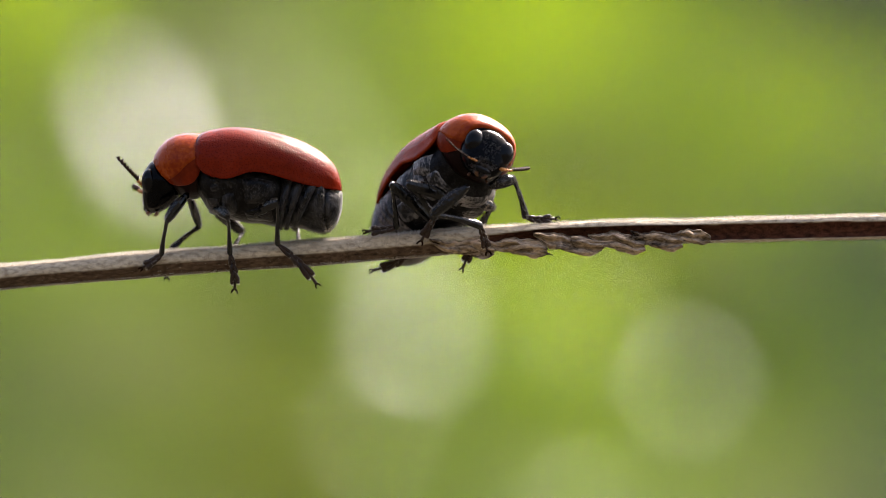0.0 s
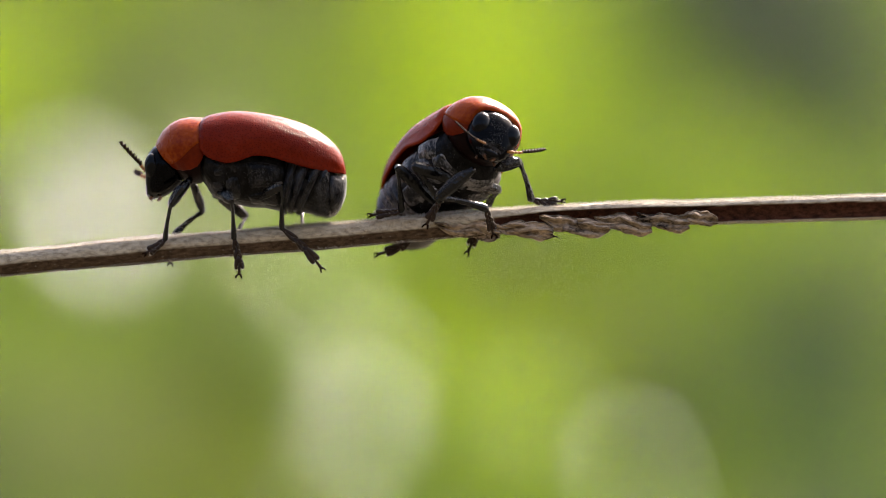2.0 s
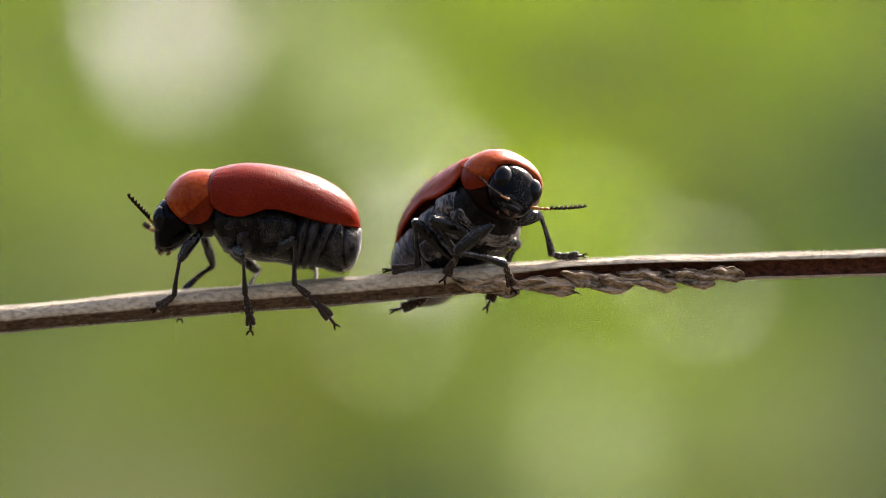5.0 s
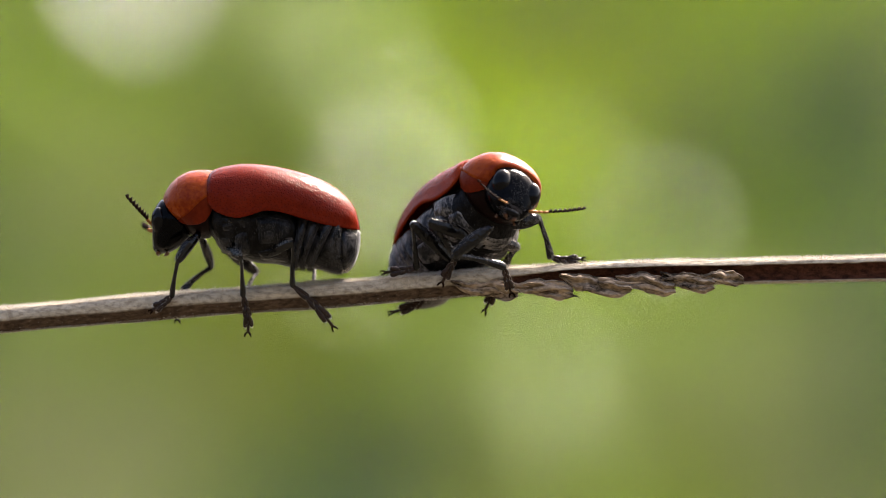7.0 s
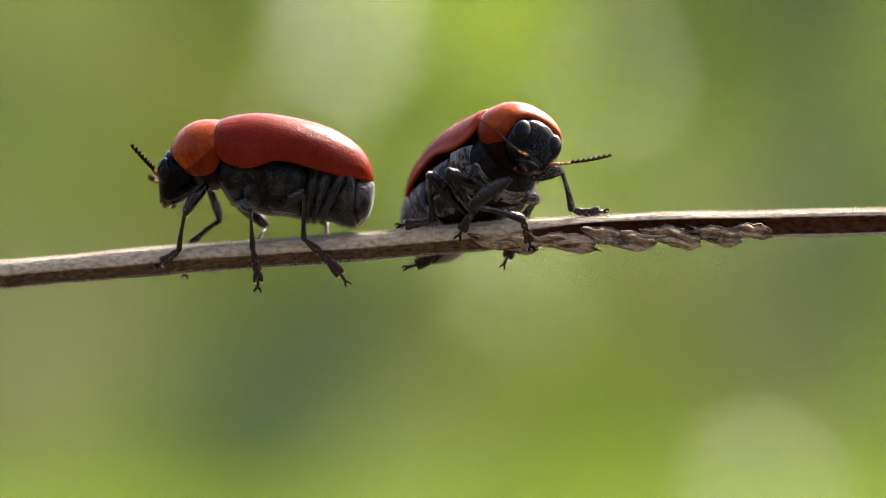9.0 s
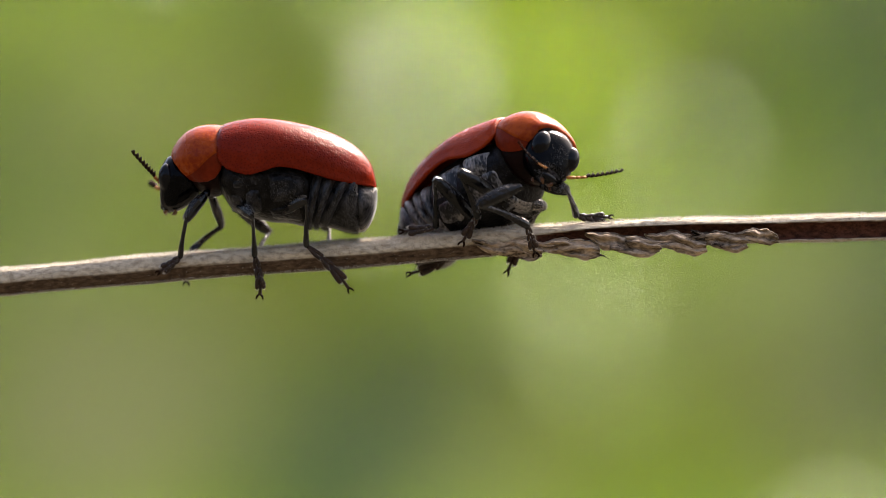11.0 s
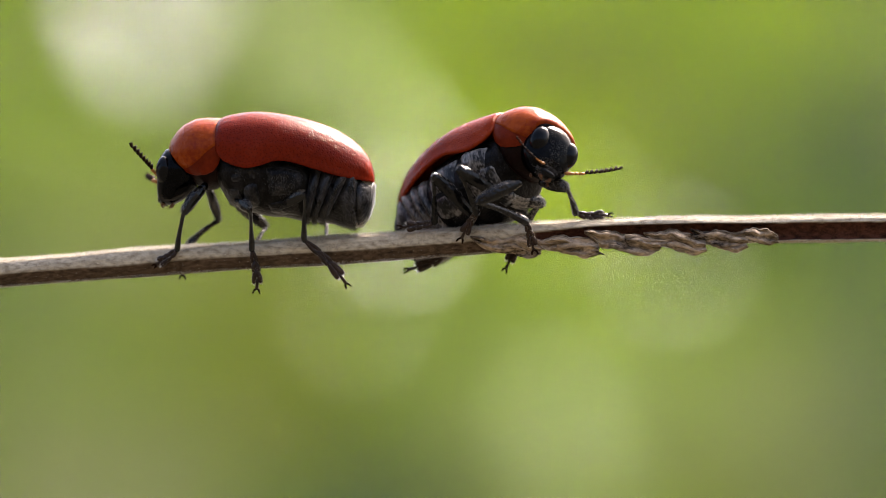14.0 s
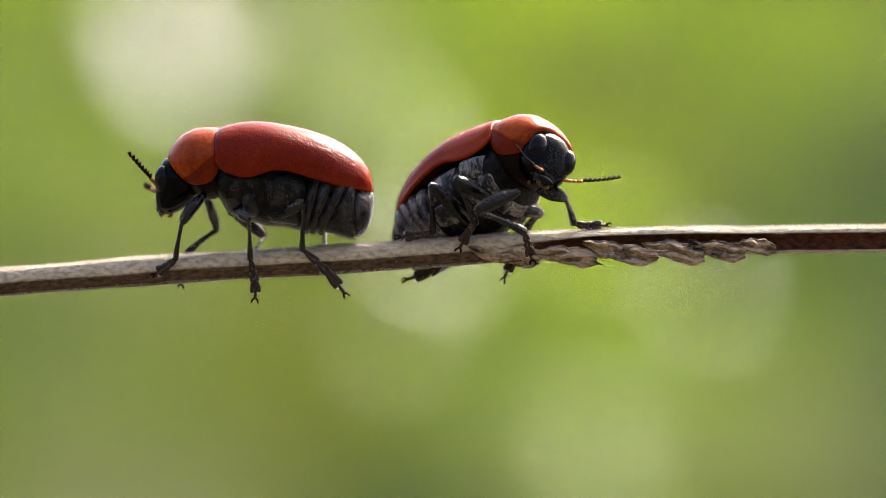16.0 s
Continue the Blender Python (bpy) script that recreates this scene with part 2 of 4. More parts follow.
M_TWIG = material("plant_stem", (0.14, 0.13, 0.05), (0.08, 0.07, 0.03), rough=0.7, scale=40, stretch=(1, 1, 0.2), bump=0.3)
M_GROUND = material("meadow", (0.056, 0.050, 0.036), (0.032, 0.029, 0.022), spec=0.1, rough=0.9, scale=3.0, bump=0.3, detail=8.0)


# ---- mesh helpers ----
def mesh_of(name, verts, faces, mats, which=None, smooth=True):
    me = bpy.data.meshes.new(name)
    me.from_pydata([tuple(v) for v in verts], [], faces)
    for m in mats if isinstance(mats, (list, tuple)) else [mats]:
        me.materials.append(m)
    if which is not None:
        me.polygons.foreach_set("material_index", which)
    me.polygons.foreach_set("use_smooth", [smooth] * len(me.polygons))
    me.update()
    return me


def part(name, me, parent, label="", m=None):
    ob = new(name, me)
    ob.parent = parent
    if m is not None:
        ob.matrix_basis = m
    if label:
        tagged(ob, label=label)
    return ob


def join(*pieces):
    """Several (verts, faces) in one."""
    vs, fs = [], []
    for v, f in pieces:
        o = len(vs)
        vs += list(v)
        fs += [tuple(i + o for i in q) for q in f]
    return vs, fs


def loft(rings, cap=True):
    n = len(rings[0])
    vs = [Vector(p) for r in rings for p in r]
    fs = []
    for i in range(len(rings) - 1):
        for k in range(n):
            a, b = i * n + k, i * n + (k + 1) % n
            fs.append((a, b, b + n, a + n))
    if cap:
        for i, flip in ((0, True), (len(rings) - 1, False)):
            c = sum((Vector(p) for p in rings[i]), Vector()) / n
            vs.append(c)
            o = len(vs) - 1
            for k in range(n):
                a, b = i * n + k, i * n + (k + 1) % n
                fs.append((b, a, o) if flip else (a, b, o))
    return vs, fs


def hoop(top, bottom, w, n=28, p=1.0, y=0.0):
    """A ring across a body: top and bottom as (x, z), half-width w."""
    t, b = Vector((top[0], 0, top[1])), Vector((bottom[0], 0, bottom[1]))
    mid, half = (t + b) / 2, (t - b) / 2
    out = []
    for k in range(n):
        a = 2 * math.pi * k / n
        c, s = math.cos(a), math.sin(a)
        c, s = math.copysign(abs(c) ** p, c), math.copysign(abs(s) ** p, s)
        out.append(mid + half * c + Vector((0, y + w * s, 0)))
    return out


def tube(points, radii, n=10, flat=1.0):
    """A tapered tube along points; flat squeezes it across."""
    pts = [Vector(p) for p in points]
    rings = []
    for i, p in enumerate(pts):
        d = (pts[min(i + 1, len(pts) - 1)] - pts[max(i - 1, 0)]).normalized()
        side = d.cross(Vector((0, 0, 1)))
        if side.length < 0.05:
            side = d.cross(Vector((0, 1, 0)))
        side.normalize()
        up = side.cross(d)
        rings.append([p + (side * math.cos(2 * math.pi * k / n) * flat + up * math.sin(2 * math.pi * k / n)) * radii[i] for k in range(n)])
    return loft(rings)


def ball(c, r, n=16, m=10):
    """An ellipsoid."""
    rings = []
    for i in range(1, m):
        a = math.pi * i / m
        rings.append([Vector((c[0] + r[0] * math.cos(a), c[1] + r[1] * math.sin(a) * math.cos(2 * math.pi * k / n), c[2] + r[2] * math.sin(a) * math.sin(2 * math.pi * k / n))) for k in range(n)])
    vs, fs = loft(rings, cap=False)
    for end, x in ((0, r[0]), (len(rings) - 1, -r[0])):
        vs.append(Vector((c[0] + x, c[1], c[2])))
        for k in range(n):
            a, b = end * n + k, end * n + (k + 1) % n
            fs.append((b, a, len(vs) - 1) if end == 0 else (a, b, len(vs) - 1))
    return vs, fs


def scaled(piece, s=MM):
    return [Vector(v) * s for v in piece[0]], piece[1]


def spikes(roots, ways, lengths, width):
    """Fine straight hairs as slender three-sided spikes."""
    vs, fs = [], []
    for p, d, h in zip(roots, ways, lengths):
        a = d.orthogonal().normalized() * width
        b = d.cross(a)
        o = len(vs)
        vs += [p + a, p - a * 0.5 + b * 0.87, p - a * 0.5 - b * 0.87, p + d * h]
        fs += [(o, o + 1, o + 3), (o + 1, o + 2, o + 3), (o + 2, o, o + 3)]
    return vs, fs


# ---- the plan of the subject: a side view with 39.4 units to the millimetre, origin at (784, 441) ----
UNIT = 39.4
REACH = 179.52


def at(u, v, depth=0.0):
    """A point of the side view, depth millimetres behind the stalk's middle, in the stalk's space (millimetres)."""
    k = (1 + depth / REACH) / UNIT
    return Vector(((u - 784) * k, depth, (441 - v) * k))


# ---- ground and the far herbs ----
def bank(y):
    """The height of the ground: a steep unseen bank added behind the camera to block low sky, and a grassy one before
    it that climbs to a level field.
    """
    if y < -2.0:
        return min(1.3 * (-2.0 - y), 4.6)
    s = min(max((y - 7.3) / 1.0, 0.0), 1.0)
    rise = 0.31 * s * s if y < 8.3 else 0.31 + 0.62 * (y - 8.3)
    return min(rise, 4.6)


def on_bank(x, z):
    """Where the way from the camera through (x, z) of an upright plane eight metres off meets the bank."""
    m = (z - EYE.z) / 8.0
    y = 8.3 + (EYE.z + m * 8.3 - 0.31) / (0.62 - m)
    y = max(y, 7.8)
    return Vector((x * y / 8.0, y, bank(y))), y / 8.0, max(0.62 - m, 0.25)


def build_ground():
    n = 120
    vs, fs = [], []
    for j in range(n + 1):
        for i in range(n + 1):
            x, y = (i / n - 0.5), (j / n - 0.5)
            x, y = math.copysign(abs(2 * x) ** 4, x) * 900, 9.0 + math.copysign(abs(2 * y) ** 4, y) * 900
            z = bank(y) + 0.04 * noise.noise((x * 0.8, y * 0.8, 0)) - 0.03
            vs.append((x, y, z))
    for j in range(n):
        for i in range(n):
            a = j * (n + 1) + i
            fs.append((a, a + 1, a + n + 2, a + n + 1))
    ob = new("ground", mesh_of("ground", vs, fs, M_GROUND))
    tagged(ob, "green meadow ground rising to a grassy bank behind the herbs", "ground", kind="structure")


def leaves_at(g, p, size, way=(0.0, -0.4, 1.0), spread=0.7, fold=0.06):
    """One small folded leaf at each place, facing about one way; verts and faces."""
    count = len(p)
    n = g.normal(0, spread, (count, 3)) + np.array(way)
    n /= np.linalg.norm(n, axis=1)[:, None]
    a = np.cross(n, g.normal(0, 1, (count, 3)))
    a /= np.linalg.norm(a, axis=1)[:, None]
    b = np.cross(n, a)
    s = (size * g.uniform(0.6, 1.3, count))[:, None]
    quad = np.stack([p, p + s * (0.5 * a + 0.27 * b + fold * n), p + s * (a - 1.6 * fold * n), p + s * (0.5 * a - 0.27 * b + fold * n)], 1)
    base = np.arange(count)[:, None] * 4
    faces = np.concatenate([base + np.array((0, 1, 2)), base + np.array((0, 2, 3))], 0)
    return quad.reshape(-1, 3), [tuple(f) for f in faces.tolist()]


HERBS = {
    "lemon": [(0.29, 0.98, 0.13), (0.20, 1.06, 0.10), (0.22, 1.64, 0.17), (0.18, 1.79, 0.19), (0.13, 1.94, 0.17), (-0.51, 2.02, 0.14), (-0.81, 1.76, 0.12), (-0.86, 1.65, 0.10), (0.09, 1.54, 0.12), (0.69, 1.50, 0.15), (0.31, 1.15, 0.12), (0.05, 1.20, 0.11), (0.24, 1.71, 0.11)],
    "green": [(-0.50, 0.85, 0.14), (0.35, 0.70, 0.12), (0.47, 1.43, 0.18), (0.39, 1.91, 0.17), (0.75, 1.43, 0.17), (-0.21, 1.62, 0.15), (-0.51, 1.21, 0.14), (-0.30, 1.31, 0.14), (-0.10, 1.35, 0.14), (0.24, 1.41, 0.14), (-0.72, 1.15, 0.14), (0.53, 1.62, 0.16), (0.61, 1.16, 0.16), (0.37, 0.67, 0.16), (0.58, 0.69, 0.15), (-0.10, 0.76, 0.14), (0.13, 0.96, 0.14), (0.41, 0.22, 0.18), (0.24, 0.81, 0.12), (-0.66, 0.75, 0.14), (-0.82, 1.21, 0.12), (-0.15, 1.15, 0.12), (0.72, 0.90, 0.14), (-0.34, 1.82, 0.12)],
    "olive": [(0.20, 1.31, 0.10), (0.33, 1.31, 0.10), (-0.20, 1.97, 0.11), (-0.38, 0.99, 0.16), (-0.19, 0.81, 0.12), (-0.39, 0.72, 0.15), (-0.51, 0.85, 0.12), (0.45, 1.21, 0.12), (-0.68, 0.99, 0.14), (0.23, 1.35, 0.10), (0.53, 0.39, 0.17), (0.19, 0.39, 0.16), (-0.25, 0.61, 0.14), (0.24, 0.23, 0.16)],
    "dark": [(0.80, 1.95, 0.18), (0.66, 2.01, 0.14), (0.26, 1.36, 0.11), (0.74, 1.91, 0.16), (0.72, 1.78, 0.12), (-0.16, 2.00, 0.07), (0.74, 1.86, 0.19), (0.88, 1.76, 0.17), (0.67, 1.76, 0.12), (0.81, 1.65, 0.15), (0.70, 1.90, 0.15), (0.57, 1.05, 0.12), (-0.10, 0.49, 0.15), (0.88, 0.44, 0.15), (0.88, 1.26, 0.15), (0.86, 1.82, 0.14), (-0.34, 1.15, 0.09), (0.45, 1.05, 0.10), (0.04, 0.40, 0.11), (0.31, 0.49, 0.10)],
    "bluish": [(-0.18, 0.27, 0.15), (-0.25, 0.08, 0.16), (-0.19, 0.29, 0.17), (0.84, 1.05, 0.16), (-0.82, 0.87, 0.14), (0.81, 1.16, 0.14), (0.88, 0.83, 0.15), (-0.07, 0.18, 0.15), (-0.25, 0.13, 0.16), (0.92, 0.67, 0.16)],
    "greyish": [(-0.58, 0.34, 0.18), (-0.75, 0.27, 0.17), (-0.72, 0.13, 0.17), (-0.62, 0.95, 0.15), (-0.19, 1.97, 0.15), (-0.37, 1.88, 0.12), (-0.34, 1.52, 0.15), (-0.41, 1.62, 0.14), (-0.82, 2.00, 0.14), (-0.10, 2.06, 0.12), (-0.75, 0.60, 0.17), (-0.51, 0.51, 0.17), (0.79, 0.69, 0.15), (-0.25, 2.06, 0.11), (-0.84, 0.44, 0.16), (0.62, 0.56, 0.15), (0.81, 0.27, 0.16)],
    "pale": [(-0.60, 1.00, 0.14), (-0.80, 0.80, 0.14), (0.50, 0.62, 0.15), (0.75, 0.60, 0.15), (-0.35, 1.38, 0.15), (-0.20, 1.33, 0.13), (-0.28, 1.25, 0.12), (-0.80, 1.05, 0.12), (0.13, 0.69, 0.12), (0.28, 0.58, 0.15), (0.20, 0.49, 0.12), (0.07, 0.10, 0.15), (0.35, 0.53, 0.10)],
}
HERB_LABEL = {
    "lemon": "tall yellow-green herb, sunlight painted into its leaves, out of focus",
    "green": "leafy mid-green herb on the far bank, out of focus",
    "olive": "olive-green leafy herb on the far bank, out of focus",
    "dark": "dark green leafy herb on the far bank, shade painted into its leaves",
    "bluish": "blue-green leafy herb on the far bank, out of focus",
    "greyish": "dull grey-green leafy herb on the far bank",
    "pale": "pale green leafy herb on the far bank, out of focus",
}


def build_herb(rng, kind, x, z, r):
    foot, k, steep = on_bank(x, z - 0.06)
    root = new("leafy_herb")
    root.location = foot
    tagged(root, HERB_LABEL[kind], "plant", group="herbs of the far bank")
    for i in range(3):
        a = rng.uniform(0, 6.28)
        top = Vector((0.4 * r * k * math.cos(a), 0.4 * r * k * math.sin(a), 0.12 * k + 0.3 * r * k * math.sin(a)))
        part("stem", mesh_of("stem", *tube([(0, 0, -0.06), top * 0.5 + Vector((0.01, 0, 0.01)), top], [0.006, 0.005, 0.003], 6), M_TWIG), root)
    g = np.random.default_rng(rng.randrange(1 << 30))
    count = int(3400 * (r / 0.14) ** 2)
    d = g.normal(0, 0.55, (count, 2)) * r * k
    d[:, 1] *= 1.0 / steep
    p = np.stack([d[:, 0], d[:, 1] * 0.85, d[:, 1] * 0.527 + 0.03 * np.abs(g.normal(0, 1, count)) * k + 0.03], 1)
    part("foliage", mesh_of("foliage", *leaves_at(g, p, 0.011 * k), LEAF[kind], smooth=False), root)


def build_tussock(rng, x, z, r, kind, label):
    """A made-up round head of shiny leaves, set on the bank to give one blurred sun glint."""
    foot, k, steep = on_bank(x, z - 0.08)
    top = EYE + Vector((x, 8.0, z - EYE.z)) * k - foot
    root = new("glint_tussock")
    root.location = foot
    tagged(root, label, "plant", group="round tussocks on the far bank")
    part("stem", mesh_of("stem", *tube([(0, 0, -0.08), top * 0.3 + Vector((0.01, 0, 0)), top], [0.012, 0.010, 0.005], 6), M_TWIG), root)
    g = np.random.default_rng(rng.randrange(1 << 30))
    count = int(1600 * (r / 0.04) ** 2)
    d = g.normal(0, 1, (count, 3))
    d /= np.linalg.norm(d, axis=1)[:, None]
    p = d * (r * k * g.uniform(0.75, 1.0, count))[:, None] + np.array(top)
    part("foliage", mesh_of("foliage", *leaves_at(g, p, 0.009 * k, SUN_WAY + Vector((0, -1, 0)), HEAD_SPREAD[kind], 0.012), LEAF[kind], smooth=False), root)


# added glint sources: place on the far plane, radius, kind
TUSSOCKS = [
    (-0.635, 1.488, 0.029, "silver"),
    (-0.606, 1.429, 0.023, "silver"),
    (-0.572, 1.359, 0.037, "silver"),
    (-0.603, 1.384, 0.023, "silver"),
    (-0.513, 1.440, 0.018, "silver"),
    (-0.064, 0.998, 0.034, "cream"),
    (-0.044, 1.115, 0.024, "cream"),
    (-0.146, 1.220, 0.049, "light"),
    (-0.146, 0.819, 0.018, "cream"),
    (0.780, 0.075, 0.054, "cream"),
    (0.487, 0.917, 0.022, "cream"),
    (0.281, 1.022, 0.040, "light"),
    (0.264, 0.627, 0.054, "light"),
    (0.312, 0.451, 0.036, "light"),
    (0.250, 0.525, 0.040, "light"),
    (-0.038, 0.124, 0.019, "cream"),
    (-0.253, 1.384, 0.042, "light"),
    (-0.344, 1.497, 0.040, "light"),
]


HEAD_SPREAD = {"silver": 0.07, "cream": 0.10, "light": 0.30}  # how unevenly the leaves face
TUSSOCK_LABEL = {
    "silver": "small made-up tussock of silvery leaves for a blurred sun glint",
    "cream": "small made-up tussock of cream-coloured leaves for a blurred sun glint",
    "light": "small made-up tussock of shiny yellow-green leaves for a soft glint",
}


def build_grass():
    """The low growth that covers the bank between the herbs."""
    g = np.random.default_rng(11)
    count = 160000
    x, y = g.uniform(-1.0, 1.0, count), g.uniform(7.3, 15.0, count)
    x = x * (0.45 + 0.15 * y)
    p = np.stack([x, y, np.array([bank(v) for v in y]) + np.abs(g.normal(0, 0.03, count))], 1)
    ob = new("bank_grass", mesh_of("bank_grass", *leaves_at(g, p, 0.028), LEAF["green"], smooth=False))
    tagged(ob, "low green growth covering the bank, out of focus", "grass", kind="stuff")


# ---- the stalk ----
STALK_LINE = [(-60, -4.2), (-20, -1.24), (-13.55, -0.69), (-4.67, -0.05), (5.48, 0.74), (11.83, 0.89), (19.9, 1.07), (55, 1.7)]


def stalk_mid(x):
    return float(glide(STALK_LINE, x)[0])


def groove(x):
    s = min(max((x - 0.8) / 3.5, 0.0), 1.0)
    return s * s * (3 - 2 * s)


def stalk_section(x, n=56):
    """The stalk's outline at x: y, z and a code for the face (0 pale, 1 brown, 2 inside)."""
    g = groove(x)
    high = 0.60 + 0.05 * noise.noise((x * 0.25, 3, 0))
    deep = 0.60
    lift = 0.5 * g
    out = []
    for k in range(n):
        a = 2 * math.pi * (k + 0.5) / n
        c, s = math.cos(a), math.sin(a)
        z = high * math.copysign(abs(c) ** 0.8, c)
        y = -deep * math.copysign(abs(s) ** 0.75, s)
        rough = 1 + 0.05 * noise.noise((x * 0.5, c * 2.2, s * 2.2)) + 0.02 * noise.noise((x * 3, c * 6, s * 6))
        y, z = y * rough, z * rough * (0.90 - 0.10 * g if z > 0 else 1.0)
        code = 0
        edge = -0.06 + 0.05 * noise.noise((x * 0.3, 7, 0)) + 0.03 * noise.noise((x * 2.5, 7, 4))
        if y < 0 and z < edge and g < 0.9:
            code = 1
            y *= 1 - 0.45 * min((edge - z) / 0.4, 1) * (1 - g)
        hi, lo = 0.05 + 0.14 * g + 0.03 * noise.noise((x * 0.6, 1, 5)), -0.50
        if g > 0.02 and y < 0.05 and lo < z < hi:
            y = y * (1 - g) + (0.12 + 0.08 * noise.noise((x, 2, z))) * g
            code = 2 if g > 0.25 else code
        out.append((y, z, code))
    return out


def build_stalk():
    root = new("dry_stalk")
    tagged(root, "dry split grass stalk, pale and fuzzy with torn bark", "plant stalk")
    line = [(-50, 0, stalk_mid(-50)), (-75, 0, stalk_mid(-50) - 3), (-130, 0, -25), (-190, 2, -90), (-230, 5, -220), (-250, 8, -420), (-260, 10, -700), (-265, 10, -1000), (-266, 10, -1160)]
    part("stalk_foot", mesh_of("stalk_foot", *scaled(tube(line, [0.58, 0.65, 0.75, 0.9, 1.1, 1.3, 1.5, 1.7, 1.8], 12)), M_STALK), root, "lower part of the stalk arching down to the ground")
    xs = [-52 + 0.22 * i for i in range(int(104 / 0.22) + 1)]
    n = 92
    vs, fs, under, inside = [], [], [], []
    for x in xs:
        for y, z, c in stalk_section(x, n):
            vs.append(Vector((x, y, stalk_mid(x) + z)) * MM)
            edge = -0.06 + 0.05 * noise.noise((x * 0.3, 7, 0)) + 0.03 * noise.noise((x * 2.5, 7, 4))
            # brown below this edge, with the lower side's shade put into the tone
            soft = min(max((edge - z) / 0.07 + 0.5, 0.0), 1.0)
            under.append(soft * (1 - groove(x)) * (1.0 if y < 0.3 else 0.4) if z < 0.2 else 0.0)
            inside.append(1.0 if c == 2 else 0.0)
    for i in range(len(xs) - 1):
        for k in range(n):
            a, b = i * n + k, i * n + (k + 1) % n
            fs.append((a, b, b + n, a + n))
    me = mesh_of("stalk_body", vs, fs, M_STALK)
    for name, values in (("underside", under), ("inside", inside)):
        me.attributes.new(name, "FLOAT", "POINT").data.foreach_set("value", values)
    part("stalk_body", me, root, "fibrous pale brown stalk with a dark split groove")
    # fuzz
    rng = random.Random(5)
    roots, ways, lens = [], [], []
    while len(roots) < 30000:
        x = rng.uniform(-24, 24)
        sec = stalk_section(x, 40)
        k = rng.randrange(40)
        y, z, c = sec[k]
        if c == 2 or (z < 0.42 and z > -0.50 and rng.random() < (0.90 if z > 0 else 0.98)):
            continue
        d = Vector((rng.gauss(0, 0.35), y + rng.gauss(0, 0.15), z * 1.2 + rng.gauss(0, 0.12))).normalized()
        roots.append(Vector((x, y * 0.98, stalk_mid(x) + z * 0.98)) * MM)
        ways.append(d)
        lens.append(rng.uniform(0.05, 0.17) * (1.0 if z > 0.42 else 0.5) * MM)
    ob = part("fuzz", mesh_of("fuzz", *spikes(roots, ways, lens, 0.011 * MM), M_HAIR, smooth=False), root, "short white hairs along the stalk")
    tagged(ob, kind="stuff")
    build_flakes(root)
    return root


def build_flakes(root):
    """Torn scales of bark along the underside, their ragged tips pointing along the stalk and curling away."""
    rng = random.Random(8)
    for u0, u1, vt, vl, tip, out in ((760, 874, 424, 446, 459, 0.10), (856, 968, 424, 440, 461, 0.22), (944, 1068, 420, 436, 456, 0.18), (1040, 1142, 416, 433, 454, 0.20), (1116, 1208, 414, 430, 449, 0.18), (1186, 1258, 412, 424, 437, 0.12)):
        nu, nv = 30, 16
        seed = rng.uniform(0, 50)
        grid = []
        for i in range(nu + 1):
            s = i / nu
            top = vt + 9 * noise.noise((s * 3, seed, 0)) + 3 * noise.noise((s * 11, seed, 0)) + (10 * (s - 0.75) / 0.25 if s > 0.75 else 0)
            drop = s**1.4 if s < 0.82 else 0.757 - 1.9 * (s - 0.82)
            low = vl + (tip - vl) * drop * 1.25 + 4 * noise.noise((s * 5, seed, 3)) + 2.5 * noise.noise((s * 14, seed, 3))
            low = top + (low - top) * (0.12 + 0.88 * min(s / 0.22, 1.0))
            row = []
            for j in range(nv + 1):
                w = j / nv
                wave = 0.28 * noise.noise((s * 5, w * 2.5, seed)) + 0.12 * noise.noise((s * 12, w * 7, seed))
                deep = -0.58 - 0.14 * math.sin(w * 2.6) - out * s * s + 0.30 * max(w - 0.75, 0) + wave - 0.15 * math.exp(-(((w - 0.06 - 0.3 * s) / 0.10) ** 2)) + 0.16 * math.exp(-(((w - 0.42 - 0.2 * s) / 0.14) ** 2))
                row.append(at(u0 + (u1 - u0) * s + 4 * noise.noise((w * 4, seed, 9)) * s, top + (low - top) * w, deep))
            grid.append(row)
        vs, fs = [], []
        for lay in (Vector(), Vector((0, 0.16, 0.05))):
            for row in grid:
                vs += [p + lay for p in row]
        m = (nu + 1) * (nv + 1)
        for i in range(nu):
            for j in range(nv):
                a = i * (nv + 1) + j
                q = (a, a + 1, a + nv + 2, a + nv + 1)
                fs += [q, tuple(m + t for t in reversed(q))]
        rim = [i * (nv + 1) for i in range(nu + 1)] + [nu * (nv + 1) + j for j in range(1, nv + 1)] + [i * (nv + 1) + nv for i in range(nu - 1, -1, -1)] + list(range(nv - 1, 0, -1))
        for k in range(len(rim)):
            a, b = rim[k], rim[(k + 1) % len(rim)]
            fs.append((b, a, a + m, b + m))
        part("bark_flake", mesh_of("bark_flake", *scaled((vs, fs)), M_BARK), root, "torn curled flake of brown bark")
    # loose splinters that lie along the torn edge
    for u0, v0, du, dv, w, deep in ((900, 436, 84, 14, 4.5, -0.80), (985, 440, 74, 16, 4.0, -0.86), (1010, 424, 92, 6, 3.5, -0.80), (1078, 436, 76, 14, 4.0, -0.84), (1150, 432, 70, 10, 3.5, -0.80), (1120, 418, 84, 6, 3.0, -0.76), (800, 440, 70, 12, 4.0, -0.76), (1205, 424, 62, 6, 3.0, -0.76), (846, 430, 60, 4, 3.0, -0.74), (950, 450, 40, 10, 3.0, -0.78)):
        line, rad = [], []
        for i in range(10):
            q = i / 9
